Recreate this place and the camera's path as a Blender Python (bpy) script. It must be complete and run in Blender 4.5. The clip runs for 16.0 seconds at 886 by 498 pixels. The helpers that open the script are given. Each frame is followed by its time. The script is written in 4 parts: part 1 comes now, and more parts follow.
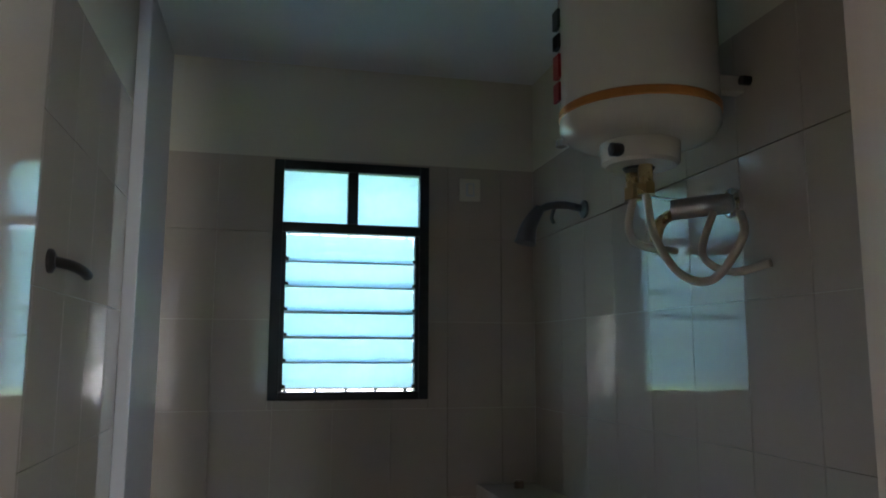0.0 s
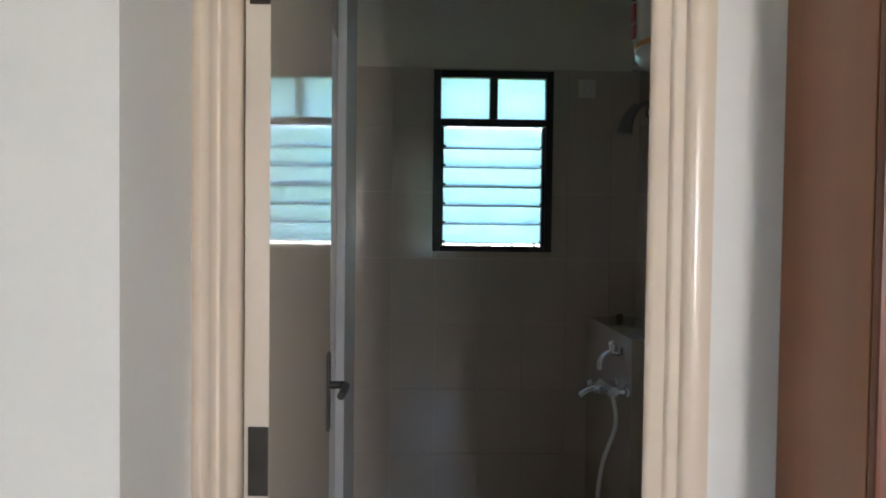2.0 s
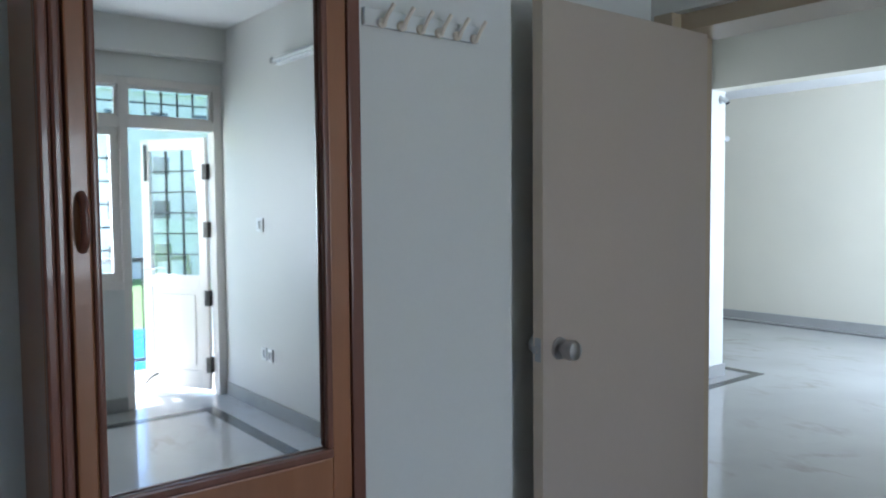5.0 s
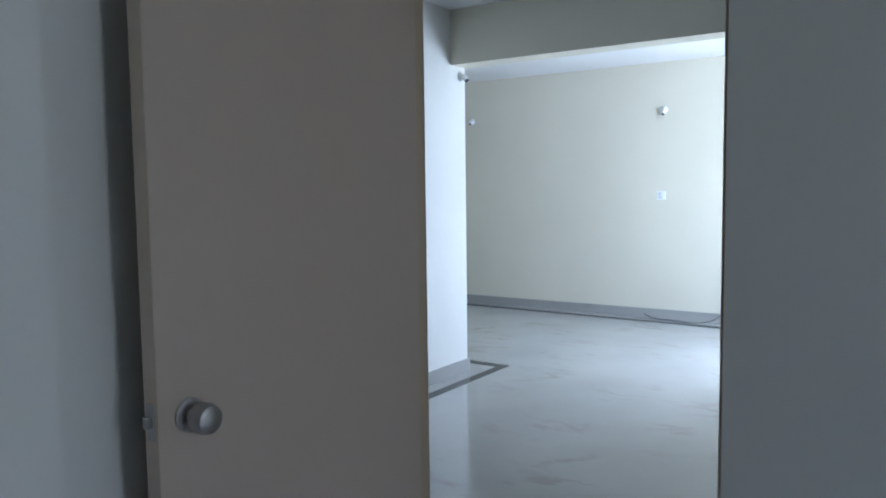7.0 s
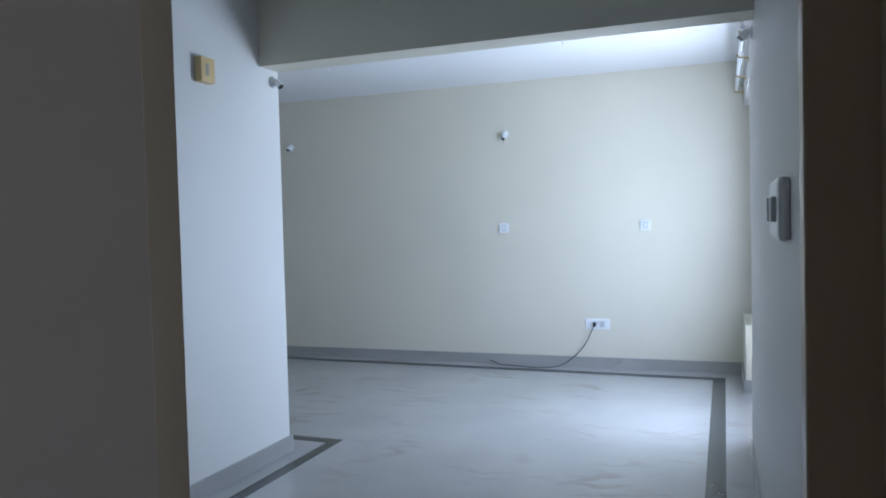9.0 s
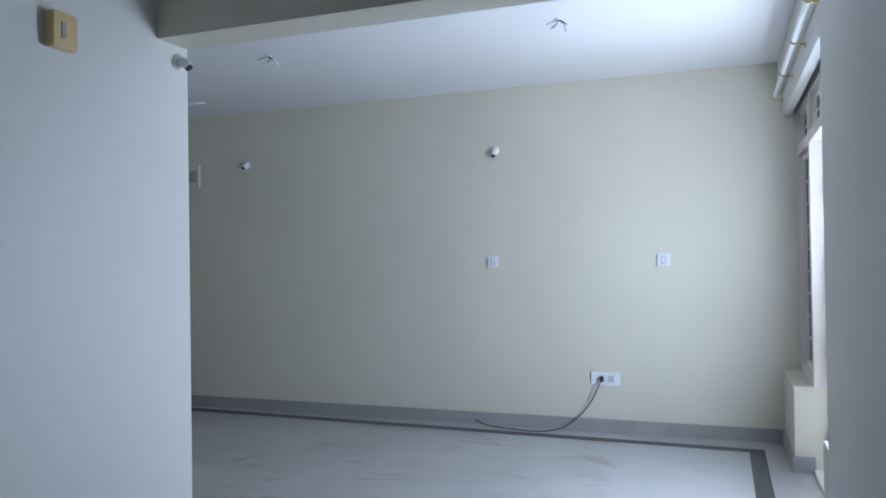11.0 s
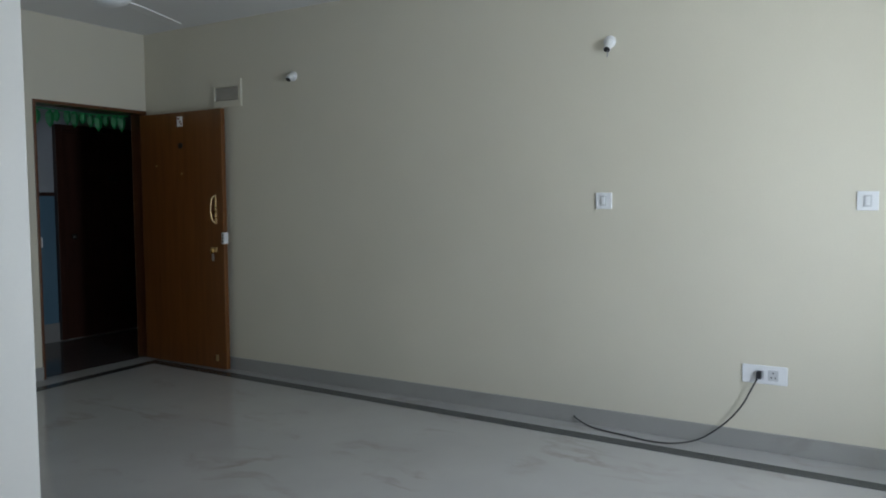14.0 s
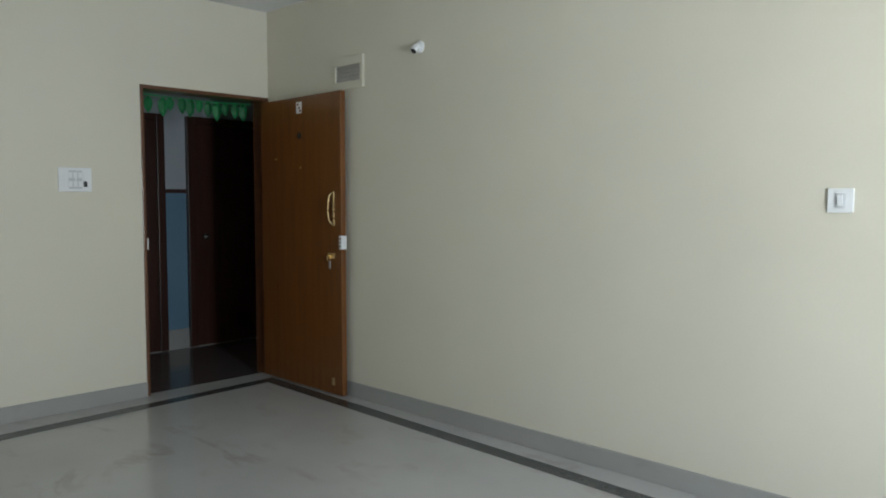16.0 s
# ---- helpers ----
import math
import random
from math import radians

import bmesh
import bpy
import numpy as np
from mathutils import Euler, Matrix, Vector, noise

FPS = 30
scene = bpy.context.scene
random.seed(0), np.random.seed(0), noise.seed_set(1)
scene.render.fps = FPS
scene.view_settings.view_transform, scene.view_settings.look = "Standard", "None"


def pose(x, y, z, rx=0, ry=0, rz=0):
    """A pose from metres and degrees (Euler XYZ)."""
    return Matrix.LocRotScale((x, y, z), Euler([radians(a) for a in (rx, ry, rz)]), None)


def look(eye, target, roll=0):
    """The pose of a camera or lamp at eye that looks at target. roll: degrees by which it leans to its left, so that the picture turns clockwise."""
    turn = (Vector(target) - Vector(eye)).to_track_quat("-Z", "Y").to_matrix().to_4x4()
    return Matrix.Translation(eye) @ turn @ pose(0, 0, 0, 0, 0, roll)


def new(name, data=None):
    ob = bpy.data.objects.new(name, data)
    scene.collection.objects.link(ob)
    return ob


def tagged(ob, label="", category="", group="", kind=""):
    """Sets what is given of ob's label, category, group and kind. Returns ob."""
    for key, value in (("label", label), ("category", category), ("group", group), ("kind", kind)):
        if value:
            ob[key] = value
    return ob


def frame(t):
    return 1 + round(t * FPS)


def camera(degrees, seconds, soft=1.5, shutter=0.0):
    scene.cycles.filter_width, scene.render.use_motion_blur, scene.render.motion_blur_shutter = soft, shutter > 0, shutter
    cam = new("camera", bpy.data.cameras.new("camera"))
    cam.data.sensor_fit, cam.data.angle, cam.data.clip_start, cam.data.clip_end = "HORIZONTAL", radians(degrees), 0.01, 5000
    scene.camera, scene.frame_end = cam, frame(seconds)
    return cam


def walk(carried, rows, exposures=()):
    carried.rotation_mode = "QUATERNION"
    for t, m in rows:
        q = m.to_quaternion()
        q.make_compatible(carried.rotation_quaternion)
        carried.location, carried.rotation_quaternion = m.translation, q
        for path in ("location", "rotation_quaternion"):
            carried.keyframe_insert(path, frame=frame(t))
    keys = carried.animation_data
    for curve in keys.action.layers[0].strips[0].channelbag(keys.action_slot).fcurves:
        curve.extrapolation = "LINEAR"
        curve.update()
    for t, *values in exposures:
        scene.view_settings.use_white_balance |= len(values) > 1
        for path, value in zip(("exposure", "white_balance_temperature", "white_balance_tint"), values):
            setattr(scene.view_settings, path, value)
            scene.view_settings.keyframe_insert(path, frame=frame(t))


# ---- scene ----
cam = camera(60.9, 16.0, 1.9)
PATH = [
    (0, (-8.965, -5.558, 1.453), (-8.52, -3.627, 1.725), 0.2),
    (0.5, (-9.01, -5.774, 1.404), (-8.711, -3.811, 1.645), 0.7),
    (1, (-9.003, -5.988, 1.401), (-8.847, -3.996, 1.471), 0.4),
    (1.5, (-8.974, -6.194, 1.405), (-9.0, -4.194, 1.361), -0.2),
    (2, (-9.027, -6.383, 1.409), (-8.96, -4.385, 1.347), 0.7),
    (2.5, (-9.058, -6.569, 1.411), (-8.808, -4.587, 1.318), 0.4),
    (3, (-9.02, -6.706, 1.42), (-8.607, -4.751, 1.343), -0.4),
    (3.5, (-8.954, -6.843, 1.413), (-8.493, -4.899, 1.33), -0.6),
    (4, (-8.903, -6.955, 1.414), (-8.254, -5.066, 1.318), -0.5),
    (4.5, (-8.863, -6.957, 1.41), (-7.889, -5.213, 1.304), -0.5),
    (5, (-8.76, -6.901, 1.408), (-7.517, -5.338, 1.3), -0.5),
    (5.2, (-8.717, -6.862, 1.413), (-7.401, -5.359, 1.307), -0.5),
    (7.4, (-7.846, -6.457, 1.417), (-6.133, -5.439, 1.24), -0.7),
    (7.5, (-7.804, -6.418, 1.422), (-6.076, -5.428, 1.24), -0.7),
    (8, (-7.601, -6.239, 1.381), (-5.78, -5.435, 1.182), -1.2),
    (8.5, (-7.34, -6.103, 1.372), (-5.466, -5.431, 1.178), -1.0),
    (9, (-7.083, -6.027, 1.386), (-5.211, -5.327, 1.319), -1.5),
    (11.5, (-5.645, -5.662, 1.339), (-3.766, -4.977, 1.37), -0.7),
    (12, (-5.382, -5.58, 1.312), (-3.488, -4.94, 1.307), -0.9),
    (12.5, (-5.057, -5.659, 1.311), (-3.174, -4.986, 1.264), -0.7),
    (13, (-4.795, -5.582, 1.329), (-2.942, -4.835, 1.236), -0.5),
    (13.5, (-4.527, -5.524, 1.356), (-2.751, -4.612, 1.237), -0.2),
    (14, (-4.246, -5.465, 1.342), (-2.533, -4.441, 1.211), -0.3),
    (14.5, (-3.95, -5.405, 1.373), (-2.305, -4.275, 1.242), -0.5),
    (15, (-3.72, -5.262, 1.37), (-2.138, -4.047, 1.225), -0.5),
    (15.5, (-3.431, -5.1, 1.348), (-1.921, -3.796, 1.216), 0.1),
    (16, (-3.194, -4.966, 1.331), (-1.766, -3.572, 1.202), 0.0),
]
EXPOSURES = [(0, 4.1, 6150, 16), (1.0, 4.0, 6200, 17), (2.0, 4.15, 6500, 17), (3.0, 3.85, 6200, 13), (3.5, 3.4, 6000, 11), (4.0, 3.0, 5900, 11), (4.5, 2.85, 5700, 10),
             (5.0, 2.4, 5400, 8), (7.5, 1.85, 5250, 9), (9.0, 1.3, 5200, 11), (11.5, 0.9, 5500, 12), (12.5, 0.75, 5850, 11),
             (14.0, 0.8, 6100, 8), (16.0, 1.62, 6400, 6)]
walk(cam, [(t, look(eye, target, roll)) for t, eye, target, roll in PATH], EXPOSURES)

# ---------------------------------------------------------------- world and sun
world = bpy.data.worlds.new("sky_world")
scene.world = world
world.use_nodes = True
wn = world.node_tree.nodes
sky = wn.new("ShaderNodeTexSky")
sky.sky_type = "NISHITA"
sky.sun_disc = False
sky.sun_elevation = radians(70)
sky.sun_rotation = radians(174)
sky.dust_density = 2.5
wn["Background"].inputs[1].default_value = 0.15
world.node_tree.links.new(sky.outputs[0], wn["Background"].inputs[0])
sun = new("sun", bpy.data.lights.new("sun", "SUN"))
sun.data.energy, sun.data.angle, sun.data.color = 5.0, radians(0.5), (1.0, 0.95, 0.87)
sun.matrix_world = look((2, -18, 50), (0, 0, 0))


def window_light(name, eye, target, width, height, watts, colour=(0.90, 0.94, 1.0)):
    lamp = new(name, bpy.data.lights.new(name, "AREA"))
    lamp.data.shape, lamp.data.size, lamp.data.size_y = "RECTANGLE", width, height
    lamp.data.energy, lamp.data.color = watts, colour
    lamp.matrix_world = look(eye, target)
    return lamp


window_light("living_window_light", (-1.77, -6.45, 1.25), (-2.0, -3.0, 2.0), 0.52, 1.4, 32, (0.86, 0.925, 1.0))
window_light("bedroom_window_light", (-7.65, -9.83, 1.46), (-6.7, -7.4, 1.7), 0.6, 1.0, 6.5, (1.0, 0.96, 0.91))

# ---------------------------------------------------------------- materials
def material(name, colour, rough=0.5, metal=0.0, spread=0.06, scale=6.0, grain=120.0, bump=0.03, coat=0.0,
             transmission=0.0, stretch=(1, 1, 1), rough_spread=0.05, random_amount=0.0):
    """A painted, stone, wood or metal surface with stains at one scale and grain at another."""
    m = bpy.data.materials.new(name)
    m.use_nodes = True
    n, l = m.node_tree.nodes, m.node_tree.links
    p = n["Principled BSDF"]
    p.inputs["Metallic"].default_value = metal
    p.inputs["Coat Weight"].default_value = coat
    p.inputs["Coat Roughness"].default_value = 0.06
    p.inputs["Transmission Weight"].default_value = transmission
    co = n.new("ShaderNodeTexCoord")
    mp = n.new("ShaderNodeMapping")
    mp.inputs["Scale"].default_value = stretch
    l.new(co.outputs["Object"], mp.inputs["Vector"])
    a = n.new("ShaderNodeTexNoise")
    a.inputs["Scale"].default_value, a.inputs["Detail"].default_value = scale, 5
    b = n.new("ShaderNodeTexNoise")
    b.inputs["Scale"].default_value, b.inputs["Detail"].default_value = grain, 3
    l.new(mp.outputs[0], a.inputs["Vector"])
    l.new(mp.outputs[0], b.inputs["Vector"])
    mixn = n.new("ShaderNodeMath")
    mixn.operation = "MULTIPLY_ADD"
    l.new(b.outputs["Fac"], mixn.inputs[0])
    mixn.inputs[1].default_value = 0.35
    l.new(a.outputs["Fac"], mixn.inputs[2])
    ramp = n.new("ShaderNodeValToRGB")
    lo = [max(0.0, c * (1 - spread)) for c in colour]
    hi = [min(1.0, c * (1 + spread)) for c in colour]
    ramp.color_ramp.elements[0].position, ramp.color_ramp.elements[1].position = 0.4, 0.95
    ramp.color_ramp.elements[0].color, ramp.color_ramp.elements[1].color = (*lo, 1), (*hi, 1)
    l.new(mixn.outputs[0], ramp.inputs[0])
    out = ramp.outputs[0]
    if random_amount:
        oi = n.new("ShaderNodeObjectInfo")
        mr = n.new("ShaderNodeMapRange")
        mr.inputs["To Min"].default_value, mr.inputs["To Max"].default_value = 1 - random_amount, 1 + random_amount
        l.new(oi.outputs["Random"], mr.inputs["Value"])
        hs = n.new("ShaderNodeHueSaturation")
        l.new(mr.outputs[0], hs.inputs["Value"])
        l.new(out, hs.inputs["Color"])
        out = hs.outputs[0]
    l.new(out, p.inputs["Base Color"])
    rr = n.new("ShaderNodeMapRange")
    rr.inputs["To Min"].default_value = max(0.02, rough - rough_spread)
    rr.inputs["To Max"].default_value = min(1.0, rough + rough_spread)
    l.new(a.outputs["Fac"], rr.inputs["Value"])
    l.new(rr.outputs[0], p.inputs["Roughness"])
    if bump:
        bp = n.new("ShaderNodeBump")
        bp.inputs["Strength"].default_value = bump
        bp.inputs["Distance"].default_value = 0.004
        l.new(mixn.outputs[0], bp.inputs["Height"])
        l.new(bp.outputs[0], p.inputs["Normal"])
    return m


def marble(name, colour, vein, rough):
    """Polished pale marble with soft clouds and thin broken veins."""
    m = bpy.data.materials.new(name)
    m.use_nodes = True
    n, l = m.node_tree.nodes, m.node_tree.links
    p = n["Principled BSDF"]
    co = n.new("ShaderNodeTexCoord")
    warp = n.new("ShaderNodeTexNoise")
    warp.inputs["Scale"].default_value, warp.inputs["Detail"].default_value = 1.3, 6
    l.new(co.outputs["Object"], warp.inputs["Vector"])
    mx = n.new("ShaderNodeMix")
    mx.data_type = "VECTOR"
    mx.inputs["Factor"].default_value = 0.35
    l.new(co.outputs["Object"], mx.inputs[4])
    l.new(warp.outputs["Color"], mx.inputs[5])
    mp = n.new("ShaderNodeMapping")
    mp.inputs["Rotation"].default_value = (0, 0, radians(35))
    mp.inputs["Scale"].default_value = (2.2, 0.7, 1)
    l.new(mx.outputs[1], mp.inputs["Vector"])
    v = n.new("ShaderNodeTexNoise")
    v.inputs["Scale"].default_value, v.inputs["Detail"].default_value = 2.4, 8
    l.new(mp.outputs[0], v.inputs["Vector"])
    r = n.new("ShaderNodeValToRGB")
    e = r.color_ramp.elements
    e[0].position, e[0].color = 0.455, (0, 0, 0, 1)
    e[1].position, e[1].color = 0.545, (0, 0, 0, 1)
    mid = e.new(0.5)
    mid.color = (1, 1, 1, 1)
    l.new(v.outputs["Fac"], r.inputs[0])
    patch = n.new("ShaderNodeTexNoise")
    patch.inputs["Scale"].default_value, patch.inputs["Detail"].default_value = 2.1, 3
    l.new(co.outputs["Object"], patch.inputs["Vector"])
    pr = n.new("ShaderNodeMapRange")
    pr.inputs["From Min"].default_value, pr.inputs["From Max"].default_value = 0.50, 0.70
    l.new(patch.outputs["Fac"], pr.inputs["Value"])
    mul = n.new("ShaderNodeMath")
    mul.operation = "MULTIPLY"
    l.new(r.outputs[0], mul.inputs[0])
    l.new(pr.outputs[0], mul.inputs[1])
    cloud = n.new("ShaderNodeValToRGB")
    cloud.color_ramp.elements[0].position, cloud.color_ramp.elements[1].position = 0.3, 0.72
    cloud.color_ramp.elements[0].color = (*[c * 0.86 for c in colour], 1)
    cloud.color_ramp.elements[1].color = (*colour, 1)
    l.new(warp.outputs["Fac"], cloud.inputs[0])
    cm = n.new("ShaderNodeMix")
    cm.data_type = "RGBA"
    l.new(mul.outputs[0], cm.inputs["Factor"])
    l.new(cloud.outputs[0], cm.inputs[6])
    cm.inputs[7].default_value = (*vein, 1)
    l.new(cm.outputs[2], p.inputs["Base Color"])
    rr = n.new("ShaderNodeMapRange")
    rr.inputs["To Min"].default_value, rr.inputs["To Max"].default_value = rough * 0.7, rough * 1.4
    l.new(patch.outputs["Fac"], rr.inputs["Value"])
    l.new(rr.outputs[0], p.inputs["Roughness"])
    return m


def wood(name, colour, dark, rough, along=(9, 9, 0.6), coat=0.2):
    m = material(name, colour, rough, 0, 0.05, 3.0, 60, 0.05, coat, stretch=along)
    n, l = m.node_tree.nodes, m.node_tree.links
    r = next(x for x in n if x.bl_idname == "ShaderNodeValToRGB")
    r.color_ramp.elements[0].color, r.color_ramp.elements[1].color = (*dark, 1), (*colour, 1)
    r.color_ramp.elements[0].position = 0.35
    return m


def glass(name, tint, rough, veil):
    """Window glass: a pane that lets light through, with a frosted share."""
    m = bpy.data.materials.new(name)
    m.use_nodes = True
    n, l = m.node_tree.nodes, m.node_tree.links
    n.remove(n["Principled BSDF"])
    tr, tl, gl = n.new("ShaderNodeBsdfTransparent"), n.new("ShaderNodeBsdfTranslucent"), n.new("ShaderNodeBsdfGlossy")
    tr.inputs[0].default_value = tl.inputs[0].default_value = (*tint, 1)
    gl.inputs["Roughness"].default_value = rough
    a, b, f = n.new("ShaderNodeMixShader"), n.new("ShaderNodeMixShader"), n.new("ShaderNodeFresnel")
    co, no, mr = n.new("ShaderNodeTexCoord"), n.new("ShaderNodeTexNoise"), n.new("ShaderNodeMapRange")
    no.inputs["Scale"].default_value = 30
    l.new(co.outputs["Object"], no.inputs["Vector"])
    l.new(no.outputs["Fac"], mr.inputs["Value"])
    mr.inputs["To Min"].default_value, mr.inputs["To Max"].default_value = veil * 0.85, min(1.0, veil * 1.1)
    l.new(mr.outputs[0], a.inputs[0])
    l.new(tr.outputs[0], a.inputs[1])
    l.new(tl.outputs[0], a.inputs[2])
    l.new(f.outputs[0], b.inputs[0])
    l.new(a.outputs[0], b.inputs[1])
    l.new(gl.outputs[0], b.inputs[2])
    l.new(b.outputs[0], n["Material Output"].inputs[0])
    return m


CREAM = material("cream_wall_paint", (0.675, 0.640, 0.53), 0.55, spread=0.035, scale=1.2, grain=90, bump=0.05)
WHITE = material("white_wall_paint", (0.70, 0.69, 0.655), 0.5, spread=0.03, scale=1.2, grain=90, bump=0.05)
CEIL = material("white_ceiling_paint", (0.80, 0.80, 0.80), 0.6, spread=0.03, scale=1.0, grain=70, bump=0.05)
MARBLE = marble("pale_polished_marble", (0.47, 0.465, 0.455), (0.34, 0.315, 0.29), 0.11)
GREY_MARBLE = marble("grey_skirting_marble", (0.36, 0.355, 0.335), (0.28, 0.27, 0.25), 0.3)
GRANITE = material("dark_granite", (0.06, 0.065, 0.065), 0.2, spread=0.3, scale=25, grain=220, bump=0.0)
DOOR_PAINT = material("glossy_cream_door_paint", (0.60, 0.52, 0.44), 0.07, spread=0.03, scale=2, grain=50, bump=0.004, coat=0.5, rough_spread=0.03)
FRAME_PAINT = material("cream_frame_paint", (0.72, 0.60, 0.48), 0.25, spread=0.05, scale=5, grain=60, bump=0.03, coat=0.3, stretch=(1, 1, 0.15))
GREY_LEAF = material("matt_beige_door_paint", (0.50, 0.415, 0.345), 0.45, spread=0.03, scale=2, grain=60, bump=0.03)
WIN_PAINT = material("pinkish_white_window_paint", (0.76, 0.70, 0.65), 0.3, spread=0.05, scale=4, grain=60, bump=0.03)
BEIGE_FRAME = material("olive_beige_frame_paint", (0.50, 0.40, 0.28), 0.35, spread=0.05, scale=5, grain=60, bump=0.03, stretch=(1, 1, 0.15))
# shade put into the colour, for the block behind the side window
SHADE_BROWN = material("dark_shade_brown", (0.075, 0.055, 0.045), 0.8, spread=0.2, scale=3, grain=60, bump=0.1)
TEAK = wood("varnished_brown_veneer", (0.19, 0.071, 0.016), (0.12, 0.042, 0.009), 0.3)
WARD = wood("orange_brown_laminate", (0.33, 0.135, 0.058), (0.26, 0.105, 0.042), 0.3)
WARD_DARK = wood("red_brown_moulding", (0.20, 0.075, 0.045), (0.13, 0.045, 0.026), 0.3)
FRAME_TEAK = wood("dark_varnished_frame", (0.13, 0.05, 0.018), (0.09, 0.03, 0.01), 0.35)
DARK_WOOD = wood("dark_stained_wood", (0.055, 0.02, 0.012), (0.03, 0.01, 0.006), 0.35)
TILE = material("glossy_pale_wall_tile", (0.50, 0.435, 0.365), 0.08, spread=0.04, scale=3, grain=40, bump=0.01, coat=0.3, random_amount=0.02, rough_spread=0.03)
GROUT = material("grey_grout", (0.36, 0.35, 0.33), 0.8, spread=0.1, scale=10, grain=150, bump=0.1)
BATH_FLOOR = material("brown_floor_tile", (0.26, 0.16, 0.09), 0.3, spread=0.12, scale=6, grain=80, bump=0.03)
BLACK = material("black_metal_paint", (0.016, 0.018, 0.022), 0.4, spread=0.2, scale=9, grain=120, bump=0.03)
IRON = material("dark_iron", (0.05, 0.045, 0.04), 0.45, 0.6, spread=0.25, scale=20, grain=150, bump=0.05)
CHROME = material("chrome", (0.75, 0.76, 0.78), 0.12, 1.0, spread=0.05, scale=10, grain=90, bump=0.0)
STEEL = material("brushed_steel", (0.45, 0.44, 0.44), 0.35, 1.0, spread=0.1, scale=10, grain=150, bump=0.02)
BRASS = material("worn_brass", (0.62, 0.47, 0.24), 0.28, 1.0, spread=0.15, scale=30, grain=150, bump=0.02)
PLASTIC = material("white_plastic", (0.80, 0.81, 0.82), 0.3, spread=0.02, scale=8, grain=60, bump=0.0)
PALE_GREY = material("pale_grey_plastic", (0.58, 0.59, 0.60), 0.35, spread=0.03, scale=8, grain=60, bump=0.0)
IVORY = material("yellowed_plastic", (0.66, 0.50, 0.24), 0.4, spread=0.06, scale=8, grain=60, bump=0.0)
DULL_CHROME = material("dull_chrome", (0.22, 0.23, 0.24), 0.3, 1.0, spread=0.1, scale=10, grain=90, bump=0.0)
DARK_PLASTIC = material("black_plastic", (0.02, 0.02, 0.022), 0.35, spread=0.2, scale=20, grain=100, bump=0.0)
CERAMIC = material("white_ceramic", (0.78, 0.78, 0.76), 0.08, spread=0.02, scale=4, grain=30, bump=0.0, coat=0.4)
ENAMEL = material("ivory_enamel", (0.76, 0.70, 0.58), 0.25, spread=0.03, scale=4, grain=40, bump=0.0, coat=0.3)
ORANGE = material("orange_band", (0.62, 0.24, 0.05), 0.35, spread=0.08, scale=10, grain=60, bump=0.0)
RED = material("red_print", (0.45, 0.04, 0.05), 0.4, spread=0.1, scale=20, grain=60, bump=0.0)
BLUE = material("blue_cap", (0.03, 0.10, 0.45), 0.35, spread=0.1, scale=20, grain=60, bump=0.0)
HOSE = material("cream_hose", (0.72, 0.63, 0.52), 0.4, spread=0.06, scale=20, grain=100, bump=0.05)
LEAF_GREEN = material("green_plastic_leaf", (0.03, 0.30, 0.10), 0.4, spread=0.25, scale=15, grain=60, bump=0.0, random_amount=0.3)
FOLIAGE = material("foliage", (0.06, 0.12, 0.035), 0.6, spread=0.4, scale=3, grain=20, bump=0.0, random_amount=0.2)
BARK = material("bark", (0.13, 0.09, 0.06), 0.8, spread=0.3, scale=10, grain=80, bump=0.3)
CORR_GREY = material("grey_corridor_paint", (0.42, 0.45, 0.48), 0.5, spread=0.05, scale=2, grain=60, bump=0.03)
CORR_BLUE = material("blue_corridor_paint", (0.13, 0.24, 0.33), 0.45, spread=0.06, scale=2, grain=60, bump=0.03)
CONCRETE = material("balcony_stone", (0.62, 0.59, 0.54), 0.6, spread=0.1, scale=3, grain=90, bump=0.1)
GRASS = material("lawn", (0.07, 0.13, 0.03), 0.9, spread=0.4, scale=2, grain=30, bump=0.2)
POOL = material("pool_water", (0.03, 0.22, 0.55), 0.08, spread=0.2, scale=2, grain=20, bump=0.05)
FACADE = material("pale_facade", (0.62, 0.58, 0.52), 0.8, spread=0.08, scale=1, grain=30, bump=0.05)
MIRROR = material("mirror_silver", (0.90, 0.93, 0.93), 0.02, 1.0, spread=0.0, scale=1, grain=1, bump=0.0, rough_spread=0.0)
CLEAR = glass("clear_glass", (0.93, 0.96, 0.96), 0.02, 0.06)
FROST = glass("frosted_louvre_glass", (0.66, 0.83, 0.90), 0.15, 0.85)
TINTED = glass("brown_tinted_glass", (0.13, 0.11, 0.10), 0.25, 0.3)
next(x for x in TINTED.node_tree.nodes if x.bl_idname == "ShaderNodeFresnel").inputs[0].default_value = 1.1


# ---------------------------------------------------------------- mesh helpers
def box(bm, x0, x1, y0, y1, z0, z1, bevel=0.0):
    r = bmesh.ops.create_cube(bm, size=1.0)
    for v in r["verts"]:
        v.co = Vector((x0 + (v.co.x + .5) * (x1 - x0), y0 + (v.co.y + .5) * (y1 - y0), z0 + (v.co.z + .5) * (z1 - z0)))
    if bevel:
        es = {e for v in r["verts"] for e in v.link_edges}
        bmesh.ops.bevel(bm, geom=list(es), offset=bevel, segments=2, affect="EDGES", profile=0.6)
    return bm


def B(x0, x1, y0, y1, z0, z1, bevel=0.0):
    return box(bmesh.new(), min(x0, x1), max(x0, x1), min(y0, y1), max(y0, y1), min(z0, z1), max(z0, z1), bevel)


